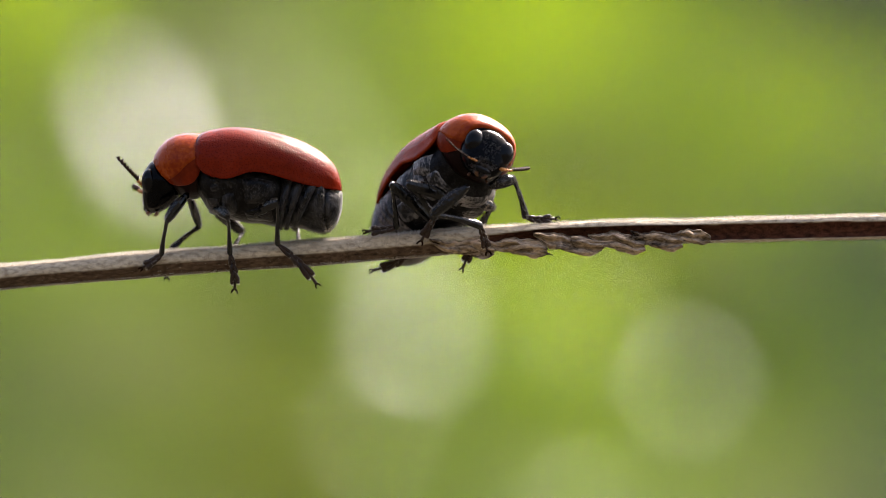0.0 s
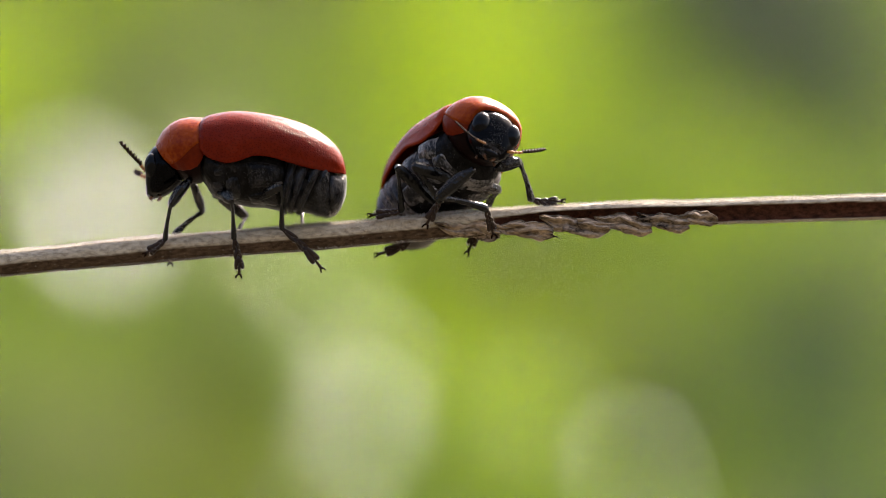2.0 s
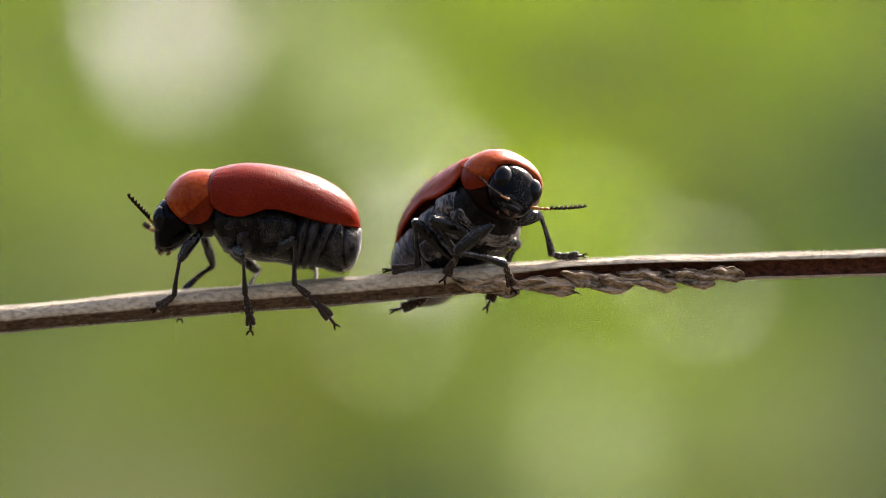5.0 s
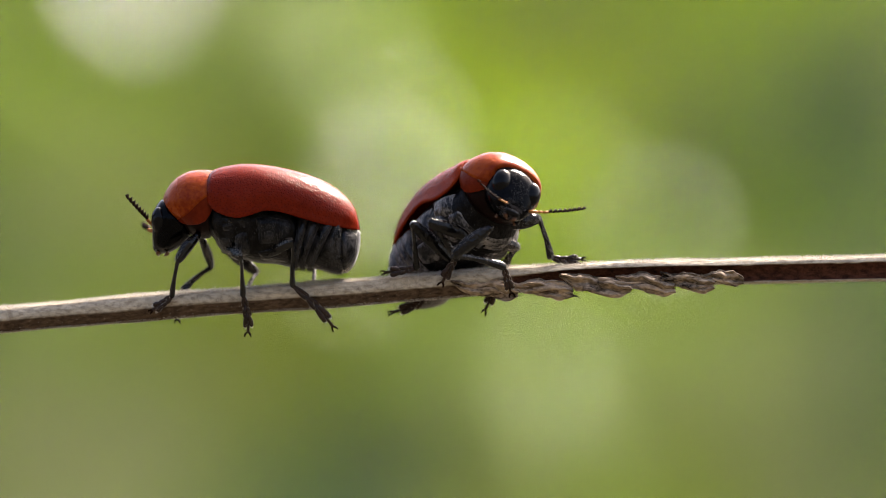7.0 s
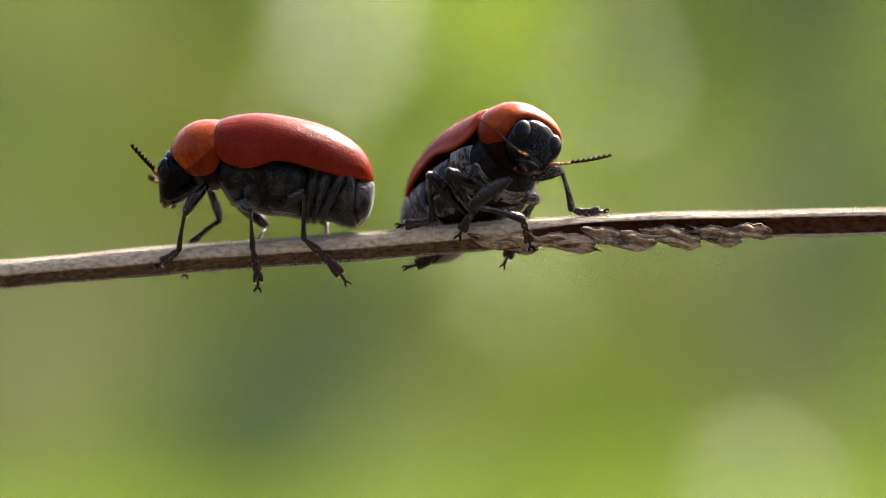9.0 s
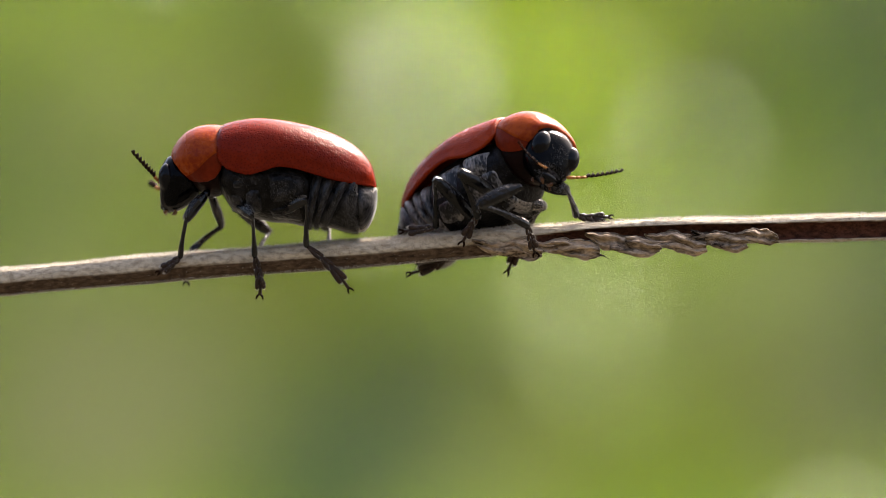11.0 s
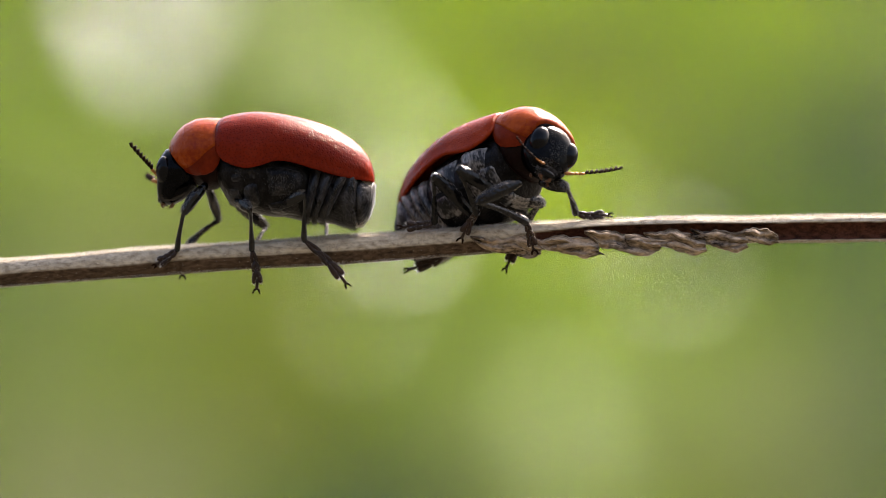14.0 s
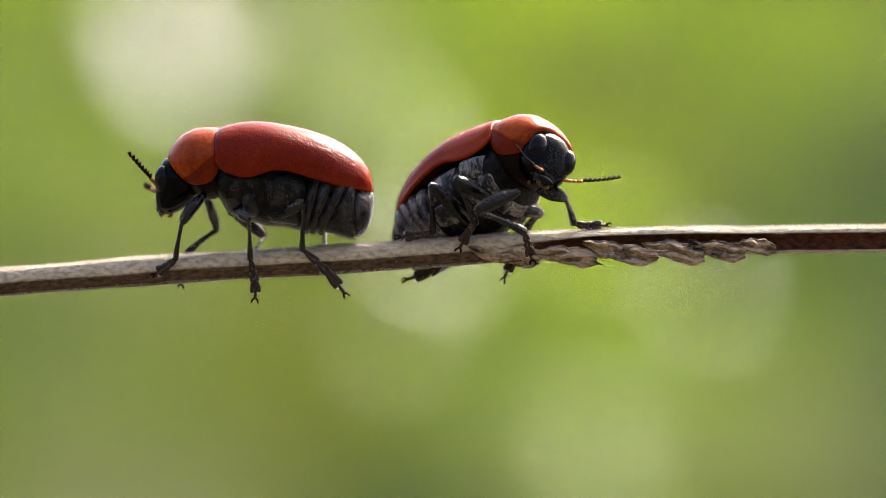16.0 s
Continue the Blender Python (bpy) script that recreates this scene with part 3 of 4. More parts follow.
            line.append(at(u0 + 0.8 * du * q, v0 + 0.55 * dv * q * q + 3 * math.sin(q * 5 + u0), deep - 0.16 * q * q + 0.05 * math.sin(q * 7 + u0)))
            rad.append(w / UNIT * (0.35 + 0.9 * math.sin(math.pi * min(q + 0.12, 1.0)) ** 0.8) * (1 - 0.6 * q))
        part("bark_splinter", mesh_of("bark_splinter", *scaled(tube(line, rad, 8, 0.45)), M_BARK), root, "loose splinter of pale brown bark")


# ---- the beetles ----
def bx(u, v):
    """A point of the beetle's side plan in its own space: x forward, z up (millimetres)."""
    return ((440 - u) / UNIT, (320 - v) / UNIT)


def ramp_of(rows, u):
    return float(glide(rows, u)[0])


ELYTRA_TOP = [(350, 241.5), (357, 235.5), (368, 231.5), (385, 228), (410, 225), (450, 228), (500, 238), (540, 252), (570, 270), (590, 290), (600, 308), (605, 330)]
ELYTRA_LOW = [(350, 290), (357, 301), (368, 309), (385, 315), (402, 318), (425, 313), (447, 306), (475, 308), (510, 318), (550, 329), (590, 336), (605, 338)]
ELYTRA_WIDE = [(350, 1.82), (357, 1.94), (375, 2.01), (400, 2.11), (450, 2.18), (500, 2.12), (540, 1.90), (570, 1.52), (590, 1.10), (600, 0.72), (605, 0.40)]


def elytron(side, shell):
    """One wing case: a curved shell from the seam down to its wavy lower edge."""
    nu, nv = 40, 24
    outer, inner = [], []
    for i in range(nu + 1):
        s = i / nu
        u = 350 + 255 * (1 - (1 - s) ** 1.25)
        top, low, w = ramp_of(ELYTRA_TOP, u), ramp_of(ELYTRA_LOW, u), ramp_of(ELYTRA_WIDE, u)
        ro, ri = [], []
        for j in range(nv + 1):
            f = math.radians(104) * j / nv
            sx, cz = math.sin(f) ** 0.82, math.copysign(abs(math.cos(f)) ** 0.9, math.cos(f))
            y = 0.012 + w * sx + 0.030 * math.exp(-(((j - nv + 0.4) / 0.8) ** 2)) - 0.022 * math.exp(-(((j - nv + 2.4) / 0.9) ** 2))
            span = (low - top) / (1 + 0.27)
            v = top + span * (1 - cz) if cz > 0 else top + span + span * 0.27 * (-cz) / 0.28
            seam = 0.05 * math.exp(-((j / 1.1) ** 2))
            x, z = bx(u, v)
            ro.append(Vector((x, side * y, z - seam)))
            x2, z2 = bx(u + (352 - u) * 0.02, v)
            ri.append(Vector((x2, side * max(y - 0.09, 0.012), z2 - 0.09 * max(cz, 0) - 0.02)))
        outer.append(ro)
        inner.append(ri)
    vs = [p for r in outer for p in r] + [p for r in inner for p in r]
    m = (nu + 1) * (nv + 1)
    fs = []
    for i in range(nu):
        for j in range(nv):
            a = i * (nv + 1) + j
            q = (a, a + nv + 1, a + nv + 2, a + 1)
            fs += [q if side < 0 else q[::-1], tuple(m + t for t in (q[::-1] if side < 0 else q))]
    rim = [i * (nv + 1) for i in range(nu + 1)] + [nu * (nv + 1) + j for j in range(1, nv + 1)] + [i * (nv + 1) + nv for i in range(nu - 1, -1, -1)] + list(range(nv - 1, 0, -1))
    for k in range(len(rim)):
        a, b = rim[k], rim[(k + 1) % len(rim)]
        q = (a, b, b + m, a + m)
        fs.append(q if side > 0 else q[::-1])
    over = []
    for layer in (outer, inner):
        for i, row in enumerate(layer):
            far = 0.0
            for j, p in enumerate(row):
                far += (p - row[j - 1]).length if j else 0.0
                over += [row[0].x, far * side, 0.0]
    me = mesh_of("elytron", *scaled((vs, fs)), shell)
    me.attributes.new("over_shell", "FLOAT_VECTOR", "POINT").data.foreach_set("vector", over)
    return me


def antenna_mesh(points, fat):
    """A toothed feeler along three points: amber foot joints, then eight black saw-toothed joints."""
    a, b, c = [Vector(p) for p in points]

    def along(s):
        return (a * (1 - s) ** 2 + b * 2 * s * (1 - s) + c * s * s)

    vs, fs, which = [], [], []

    def add(piece, mi):
        o = len(vs)
        vs.extend(piece[0])
        fs.extend(tuple(i + o for i in q) for q in piece[1])
        which.extend([mi] * len(piece[1]))

    add(tube([along(0), along(0.04), along(0.12), along(0.16)], [0.04 * fat, 0.07 * fat, 0.065 * fat, 0.04 * fat], 8), 1)
    add(tube([along(0.16), along(0.19), along(0.23)], [0.045 * fat, 0.06 * fat, 0.045 * fat], 8), 1)
    add(tube([along(0.23), along(0.29), along(0.33)], [0.04 * fat, 0.06 * fat, 0.05 * fat], 8), 1)
    n = 8
    for i in range(n):
        s0, s1 = 0.33 + 0.67 * i / n, 0.33 + 0.67 * (i + 1) / n
        p, q = along(s0), along(s1)
        d = q - p
        down = d.cross(Vector((0, 1, 0)))
        down = (down.normalized() if down.length > 1e-4 else Vector((0, 0, -1)))
        k = fat if i < n - 1 else 0.8 * fat
        add(tube([p, p + d * 0.35 + down * 0.02 * k, p + d * 0.72 + down * 0.075 * k, q], [0.035 * k, 0.055 * k, 0.075 * k, 0.025], 8), 0)
    return mesh_of("antenna", *scaled((vs, fs)), [M_CLAW_DARK, M_AMBER], which)


def hair_coat(rng, piece, count, low, high, lean, keep, rise=0.5):
    """Roots and ways of hairs scattered over a mesh piece."""
    vs, fs = piece
    tris = [q for q in fs if keep(vs[q[0]])]
    roots, ways, lens = [], [], []
    for _ in range(count):
        q = tris[rng.randrange(len(tris))]
        p0, p1, p2 = vs[q[0]], vs[q[1]], vs[q[2]]
        nrm = (p1 - p0).cross(p2 - p0)
        if nrm.length < 1e-14:
            continue
        nrm.normalize()
        a, b = rng.random(), rng.random()
        r = p0 + (p1 - p0) * a + ((vs[q[-1]] if len(q) == 4 else p2) - p0) * b * (1 if len(q) == 4 else 1 - a)
        d = (nrm * rise + Vector(lean) + Vector((rng.gauss(0, 0.2), rng.gauss(0, 0.2), rng.gauss(0, 0.2)))).normalized()
        roots.append(r)
        ways.append(d)
        lens.append(rng.uniform(low, high) * MM)
    return spikes(roots, ways, lens, 0.006 * MM)


def build_beetle(label, antennae, body, fat, paler):
    """A beetle's body, facing +x, without its legs; the last flag takes materials with brighter light painted in."""
    root = new("leaf_beetle")
    tagged(root, label, "beetle", group="red beetles on the stalk")
    for side in (1, -1):
        part("elytron", elytron(side, M_ELYTRA_LIT if paler else M_ELYTRA), root, "glossy red pitted wing case")
    rings = [((363, 238.5), (359, 325), 1.72), ((356, 236.8), (355, 342), 1.81), ((346, 236.0), (347, 349), 1.87), ((332, 235.5), (336, 350), 1.87), ((315, 238), (322, 347), 1.78), ((298, 246), (311, 341), 1.62), ((284, 259), (303, 334), 1.44), ((275, 273), (298, 327), 1.30), ((271.5, 283), (294, 321), 1.22), ((272, 288), (293, 318), 1.17), ((278, 291), (294, 315), 1.08), ((292, 296), (300, 314), 0.95)]
    ridge = (74, 78, 82, 92, 108, 120, 130, 136, 138, 138, 132, 126)
    edge = (110, 116, 124, 130, 135, 138, 139, 139, 138, 138, 132, 126)

    def shield(frm, to, outer, thick):
        """The rings of a curved shell between two angles from the top of the neck shield."""
        out = []
        for (a, b, w), f0, f1 in zip(rings, frm, to):
            t, e = Vector((bx(*a)[0], 0, bx(*a)[1])), Vector((bx(*b)[0], 0, bx(*b)[1]))
            mid, half = (t + e) / 2, (t - e) / 2
            arc = [math.radians(f0 + (f1 - f0) * k / 28) for k in range(29)]
            out.append([mid + half * math.cos(q) * sc + Vector((0, w * sc * math.copysign(abs(math.sin(q)) ** 0.92, q), 0)) for kk, sc in ((arc, outer), (arc[::-1], thick)) for q in kk])
        return scaled(loft(out))

    part("pronotum", mesh_of("pronotum", *shield([-f for f in ridge], ridge, 1.0, 0.965), M_PRONOTUM), root, "smooth orange-red domed neck shield")
    for side in (1, -1):
        frm, to = ([side * (f - 3) for f in ridge[:8]], [side * f for f in edge[:8]])
        part("neck_flank", mesh_of("neck_flank", *shield(frm, to, 0.985, 0.95), M_FLANK), root, "dark red flank below the ridge of the neck shield")
    part("prosternum", mesh_of("prosternum", *scaled(loft([hoop(bx(a[0] + 2, a[1] + 6), bx(b[0] + 3, b[1] + 3), w * 0.80, 30, 0.9) for a, b, w in rings[:-3]])), M_PRO_UNDER), root, "dark reddish-black underside of the neck shield")
    tops = [(345, 292), (356, 282), (370, 275), (410, 270), (440, 268), (485, 275), (512, 287)]
    lows = [(345, 340), (356, 350), (370, 373), (390, 383), (412, 389), (438, 395), (462, 396), (485, 401), (512, 403)]
    wides = [(345, 1.25), (356, 1.58), (370, 1.74), (390, 1.88), (412, 1.94), (438, 1.97), (485, 1.92), (512, 1.80)]
    def flank(u, v):
        """The half-width of the chest at a place of the side plan."""
        t, l = ramp_of(tops, u), ramp_of(lows, u)
        c = min(abs((t + l) / 2 - v) / ((l - t) / 2), 0.999) ** (1 / 0.92)
        return ramp_of(wides, u) * 0.94 * math.sqrt(1 - c * c) ** 0.92

    rr = [hoop(bx(u, ramp_of(tops, u)), bx(u, ramp_of(lows, u)), ramp_of(wides, u) * 0.94 * k, 44, 0.92) for u, k in [(349, 0.55), (351, 0.85)] + [(354 + 6 * i, 1.0) for i in range(25)] + [(501, 0.9), (505, 0.6)]]
    chest = loft(rr)
    chest = scaled(([p + Vector((0, math.copysign(0.05, p.y) * noise.noise((p.x * 1.7, p.y * 1.2, p.z * 2.1)), 0)) for p in chest[0]], chest[1]))
    part("chest", mesh_of("chest", *chest, M_CHEST), root, "black finely haired chest")
    coats = [chest]
    # raised plates on the flanks, parted by dark sutures: corners on the side plan, and how far they stand out
    plates = [
        (((427, 312), (495, 320), (487, 361), (437, 367)), 0.24),
        (((394, 345), (419, 341), (427, 378), (398, 386)), 0.26),
        (((364, 347), (390, 348), (393, 384), (372, 376)), 0.16),
        (((430, 372), (484, 365), (492, 394), (440, 391)), 0.22),
    ]
    if paler:
        plates.append((((366, 312), (425, 312), (416, 350), (377, 357)), 0.30))
    else:
        plates += [(((370, 314), (396, 314), (396, 340), (372, 344)), 0.09), (((398, 314), (424, 313), (423, 338), (397, 342)), 0.09)]
    for corners, puff in plates:
        n = 18
        for side in (1, -1):
            vs, fs = [], []
            for lay in (0.0, -0.22):
                for i in range(n + 1):
                    for j in range(n + 1):
                        q, w = i / n, j / n
                        (u0, v0), (u1, v1), (u2, v2), (u3, v3) = corners
                        u = (u0 * (1 - q) + u1 * q) * (1 - w) + (u3 * (1 - q) + u2 * q) * w
                        v = (v0 * (1 - q) + v1 * q) * (1 - w) + (v3 * (1 - q) + v2 * q) * w
                        swell = (1 - abs(2 * q - 1) ** 3.5) * (1 - abs(2 * w - 1) ** 3.5)
                        u += 2.5 * noise.noise((v * 0.06, u * 0.02, 3.0))
                        v += 2.5 * noise.noise((u * 0.06, v * 0.02, 8.0))
                        y = flank(u, v) - 0.07 + puff * swell + lay + 0.05 * noise.noise((u * 0.06, v * 0.07, 1.0)) + 0.025 * noise.noise((u * 0.2, v * 0.2, 5.0))
                        x, z = bx(u, v)
                        vs.append(Vector((x, side * y, z)))
            m = (n + 1) ** 2
            for i in range(n):
                for j in range(n):
                    c = i * (n + 1) + j
                    face = (c, c + 1, c + n + 2, c + n + 1) if side > 0 else (c, c + n + 1, c + n + 2, c + 1)
                    fs += [face, tuple(m + t for t in reversed(face))]
            rim = [i * (n + 1) for i in range(n + 1)] + [n * (n + 1) + j for j in range(1, n + 1)] + [i * (n + 1) + n for i in range(n - 1, -1, -1)] + list(range(n - 1, 0, -1))
            for k in range(len(rim)):
                c, d = rim[k], rim[(k + 1) % len(rim)]
                fs.append((d, c, c + m, d + m) if side < 0 else (c, d, d + m, c + m))
            plate = scaled((vs, fs))
            coats.append(plate)
            part("flank_plate", mesh_of("flank_plate", *plate, M_PLATE_LIT if paler else M_PLATE), root, "raised grey flank plate, its brighter light painted in" if paler else "raised grey-black flank plate")
    thorax = join(*coats)
    # belly plates: each overlaps the next one behind it
    seams = [(506, 487), (525, 499), (551, 510), (578, 525), (574, 578)]  # the plates' borders: above, below
    crests = []
    for i in range(4):
        (a0, b0), (a1, b1) = seams[i], seams[i + 1]
        rr = []
        for s, puff in ((-0.35, -0.30), (-0.04, -0.30), (0.05, -0.24), (0.18, -0.12), (0.36, 0.0), (0.55, 0.07), (0.72, 0.08), (0.86, 0.04), (0.97, -0.10), (1.04, -0.20), (1.10, -0.32)):
            if i == 3:
                puff *= 0.75
            above, below = a0 + (a1 - a0) * s, b0 + (b1 - b0) * s
            u = (above + below) / 2
            low = ramp_of([(480, 402), (510, 404), (540, 407), (570, 413), (585, 412)], below)
            w = ramp_of([(480, 1.90), (520, 1.84), (545, 1.74), (560, 1.64), (575, 1.50)], u)
            rr.append(hoop(bx(above, 298), bx(below, low + puff * 8), w + puff * 1.2, 40, 0.92))
        part("belly_plate", mesh_of("belly_plate", *scaled(loft(rr)), M_BELLY_LIT if paler else M_BELLY), root, "brownish-grey abdominal plate, lit streaks painted in" if paler else "dark grey haired abdominal plate")
        crests.append(scaled(loft(rr[4:9], cap=False)))
    rr = [hoop(bx(u, t), bx(u2, b), w, 30) for u, t, u2, b, w in ((572, 318, 576, 409, 1.30), (577, 318, 580, 412, 1.43), (584, 321, 585, 411, 1.36), (593, 327, 590, 406, 1.15), (600, 334, 596, 398, 0.93), (605, 341, 601, 386, 0.66), (606.5, 350, 605, 374, 0.33))]
    tail = scaled(loft(rr))
    part("pygidium", mesh_of("pygidium", *tail, M_BELLY), root, "rounded grey tail plate with white down")
    rng = random.Random(3)
    ob = part("down", mesh_of("down", *hair_coat(rng, tail, 5000, 0.07, 0.14, (-0.3, 0, -0.9), lambda p: p.z > -0.0003 + 0.0004 * noise.noise(p * 1500), 0.2), M_HAIR, smooth=False), root, "short white down on the tail")
    tagged(ob, kind="stuff")
    ob = part("crest_hairs", mesh_of("crest_hairs", *hair_coat(rng, join(*crests), 3000 if paler else 6500, 0.09, 0.18, (-0.3, 0, -0.9), lambda p: True, 0.12), M_HAIR_GREY, smooth=False), root, "silky grey hairs on the belly plates")
    tagged(ob, kind="stuff")
    ob = part("pubescence", mesh_of("pubescence", *hair_coat(rng, thorax, 2500 if paler else 3000, 0.08, 0.15, (-0.4, 0, -0.9), lambda p: noise.noise(p * 1100) + 0.3 * noise.noise(p * 3100) > 0.15, 0.12), M_HAIR_GREY, smooth=False), root, "fine grey hairs on the chest")
    tagged(ob, kind="stuff")
    # head
    neck = Vector((bx(290, 318)[0], 0, bx(290, 318)[1]))
    rings = [((306, 300), (318, 342), 0.78), ((293, 292), (316, 355), 0.98), ((280, 284), (304, 364), 1.12), ((267, 287), (293, 371), 1.15), ((259, 297), (283, 376), 1.08), ((254.5, 310), (276, 378), 0.96), ((253, 326), (269, 378), 0.82), ((253, 345), (262, 376), 0.64), ((254, 358), (258, 372), 0.42)]
    hv, hf = loft([[p - neck for p in hoop(bx(*a), bx(*b), w, 30, 0.95)] for a, b, w in rings])
    head = part("head", mesh_of("head", *scaled((hv, hf)), M_HEAD), root, "black head with grey down on the brow", Matrix.Translation(neck * MM))
    for side in (1, -1):
        c = Vector((bx(266, 322)[0], side * 0.74, bx(266, 322)[1])) - neck
        part("eye", mesh_of("eye", *scaled(ball(c, (0.34, 0.42, 0.58), 26, 16)), M_EYE), head, "smooth black bulging compound eye")
        a = Vector((bx(264, 374)[0], side * 0.24, bx(264, 374)[1])) - neck
        part("mandible", mesh_of("mandible", *scaled(tube([a, a + Vector((0.06, -side * 0.02, -0.10)), a + Vector((0.02, -side * 0.16, -0.22))], [0.11, 0.085, 0.02], 8)), M_CLAW), head, "brown jaw")
        p = Vector((bx(280, 374)[0], side * 0.40, bx(280, 374)[1])) - neck
        part("palp", mesh_of("palp", *scaled(tube([p, p + Vector((0.08, side * 0.06, -0.15)), p + Vector((0.16, side * 0.03, -0.22))], [0.05, 0.055, 0.02], 8)), M_CLAW), head, "short brown mouth feeler")
        pts = [body.inverted() @ (at(*q) * MM) / MM - neck for q in antennae[0 if side > 0 else 1]]
        part("antenna", antenna_mesh(pts, fat[0 if side > 0 else 1]), head, "saw-toothed brown-black feeler with amber foot")
    brow = hair_coat(random.Random(9), scaled((hv, hf)), 1500, 0.05, 0.11, (0.1, 0, -0.8), lambda p: p.x > 0.0005 and abs(p.y) < 0.00062 and noise.noise(p * 2600) > 0.0, 0.15)
    tagged(part("brow_down", mesh_of("brow_down", *brow, M_HAIR_GREY, smooth=False), head, "grey down on the brow"), kind="stuff")
    l = Vector((bx(259, 369)[0], 0, bx(259, 369)[1])) - neck
    part("upper_lip", mesh_of("upper_lip", *scaled(ball(l, (0.14, 0.40, 0.16), 16, 8)), M_EYE), head, "shiny black upper lip")
    return root, head


def limb_pose(a, b):
    """A pose at a whose x axis points to b, with z kept upmost."""
    d = (b - a).normalized()
    side = Vector((0, 0, 1)).cross(d)
    side = side.normalized() if side.length > 1e-4 else Vector((0, 1, 0))
    up = d.cross(side)
    m = Matrix((d, side, up)).transposed().to_4x4()
    m.translation = a * MM
    return m


def gnarl(piece, much, seed):
    """A slightly uneven skin."""
    return [Vector(p) + Vector((0, noise.noise((p[0] * 3, p[1] * 4 + seed, p[2] * 4)), noise.noise((p[0] * 3 + 9, p[1] * 4, p[2] * 4 + seed)))) * much for p in piece[0]], piece[1]


def furred(name, piece, mat, count, seed, crest):
    """A limb with short pale hairs lying along it, as one mesh."""
    hairs = hair_coat(random.Random(seed), piece, count, 0.05, 0.11, (0.9, 0, 0), lambda p: p.z > crest, 0.12)
    vs, fs = join(piece, hairs)
    return mesh_of(name, vs, fs, [mat, M_HAIR_SILVER], [0] * len(piece[1]) + [1] * len(hairs[1]), smooth=False)


def limb(line, wide, tall, n=10):
    """A flattened limb along x: half-width across, half-height, with a crest above and below."""
    rings = []
    for (x, z), w, h in zip(line, wide, tall):
        ring = []
        for k in range(n):
            q = 2 * math.pi * k / n
            c, sn = math.cos(q), math.sin(q)
            ring.append(Vector((x, w * math.copysign(abs(c) ** 1.1, c), z + h * math.copysign(abs(sn) ** 1.05, sn))))
        rings.append(ring)
    return loft(rings)


def femur_mesh(n, thick, fur, skin):
    ss = (-0.03, 0.05, 0.18, 0.38, 0.58, 0.76, 0.90, 0.98, 1.03)
    tall = [thick * k for k in (0.40, 0.62, 0.86, 1.02, 1.06, 0.98, 0.84, 0.74, 0.40)]
    line = [(n * q, 0.05 * math.sin(q * 3.1)) for q in ss]
    return furred("femur", scaled(gnarl(limb(line, [h * 0.68 for h in tall], tall), 0.035, 1.0)), skin, int(1400 * fur), 3, thick * (0.8 - fur) * MM)


def tibia_mesh(n, thick, fur, skin):
    ss = (-0.04, 0.04, 0.12, 0.25, 0.42, 0.6, 0.78, 0.92, 1.0, 1.04)
    tall = [thick * k for k in (0.5, 0.92, 0.86, 0.72, 0.78, 0.92, 1.08, 1.26, 1.2, 0.7)]
    line = [(n * q, 0.07 * math.sin(q * 3.1)) for q in ss]
    return furred("tibia", scaled(gnarl(limb(line, [h * 0.72 for h in tall], tall), 0.028, 4.0)), skin, int(1000 * fur), 5, thick * (0.8 - fur) * MM)


def tarsus_parts(root, pts, m, thick=0.18):
    """The jointed foot along its points (in the stalk's space): three lobed joints, a claw joint and two claws."""
    pts = [Vector(p) for p in pts]
    o = pts[0]
    seg = [(pts[i + 1] - pts[i]).length for i in range(len(pts) - 1)]
    total = sum(seg)

    def along(s):
        d = s * total
        for i, h in enumerate(seg):
            if d <= h or i == len(seg) - 1:
                return pts[i] + (pts[i + 1] - pts[i]) * (d / h) - o
            d -= h

    pieces = []
    for s0, s1, k in ((0.0, 0.30, 0.85), (0.26, 0.52, 1.0), (0.46, 0.78, 1.25)):
        p, q = along(s0), along(s1)
        d = (q - p).normalized()
        across = d.cross(Vector((0, -1, 0.25))).normalized()
        for lobe in (1, -1):
            off = across * lobe * thick * k
            pieces.append(tube([p, p.lerp(q, 0.35) + off * 0.30, p.lerp(q, 0.7) + off * 0.52, q + off * 0.62, q + d * 0.05 + off * 0.60], [thick * k * f for f in (0.34, 0.50, 0.56, 0.46, 0.16)], 10, 0.8))
    p, q = along(0.70), along(0.93)
    pieces.append(tube([p, p.lerp(q, 0.5), q], [thick * 0.30, thick * 0.34, thick * 0.42], 8))
    foot = part("tarsus", mesh_of("tarsus", *scaled(join(*pieces)), M_FOOT), root, "lobed black foot", m)
    rng = random.Random(6)
    fur = part("bristles", mesh_of("bristles", *hair_coat(rng, scaled(join(*pieces[:6])), 800, 0.05, 0.13, ((along(1.0) - along(0.0)).normalized() * 0.8), lambda p: True), M_HAIR, smooth=False), foot, "pale bristles under the foot")
    tagged(fur, kind="stuff")
    d = (along(1.0) - along(0.9)).normalized()
    side = d.cross(Vector((0, 0.6, 0.8))).normalized()
    hook = Vector((0, 0.7, -0.7)) if abs(d.z) < 0.7 else Vector((0, 0.9, 0))
    for k in (1, -1):
        a = along(0.92)
        e = min(total * 0.13, 0.20)
        line = [a, a + d * e * 0.6 + side * k * e * 0.55, a + d * e * 1.15 + side * k * e * 0.7, a + d * e * 1.2 + side * k * e * 0.55 + hook * e * 0.6]
        part("claw", mesh_of("claw", *scaled(tube(line, [thick * 0.28, thick * 0.26, thick * 0.18, 0.012], 6)), M_CLAW_DARK), foot, "curved brown claw")
    return foot


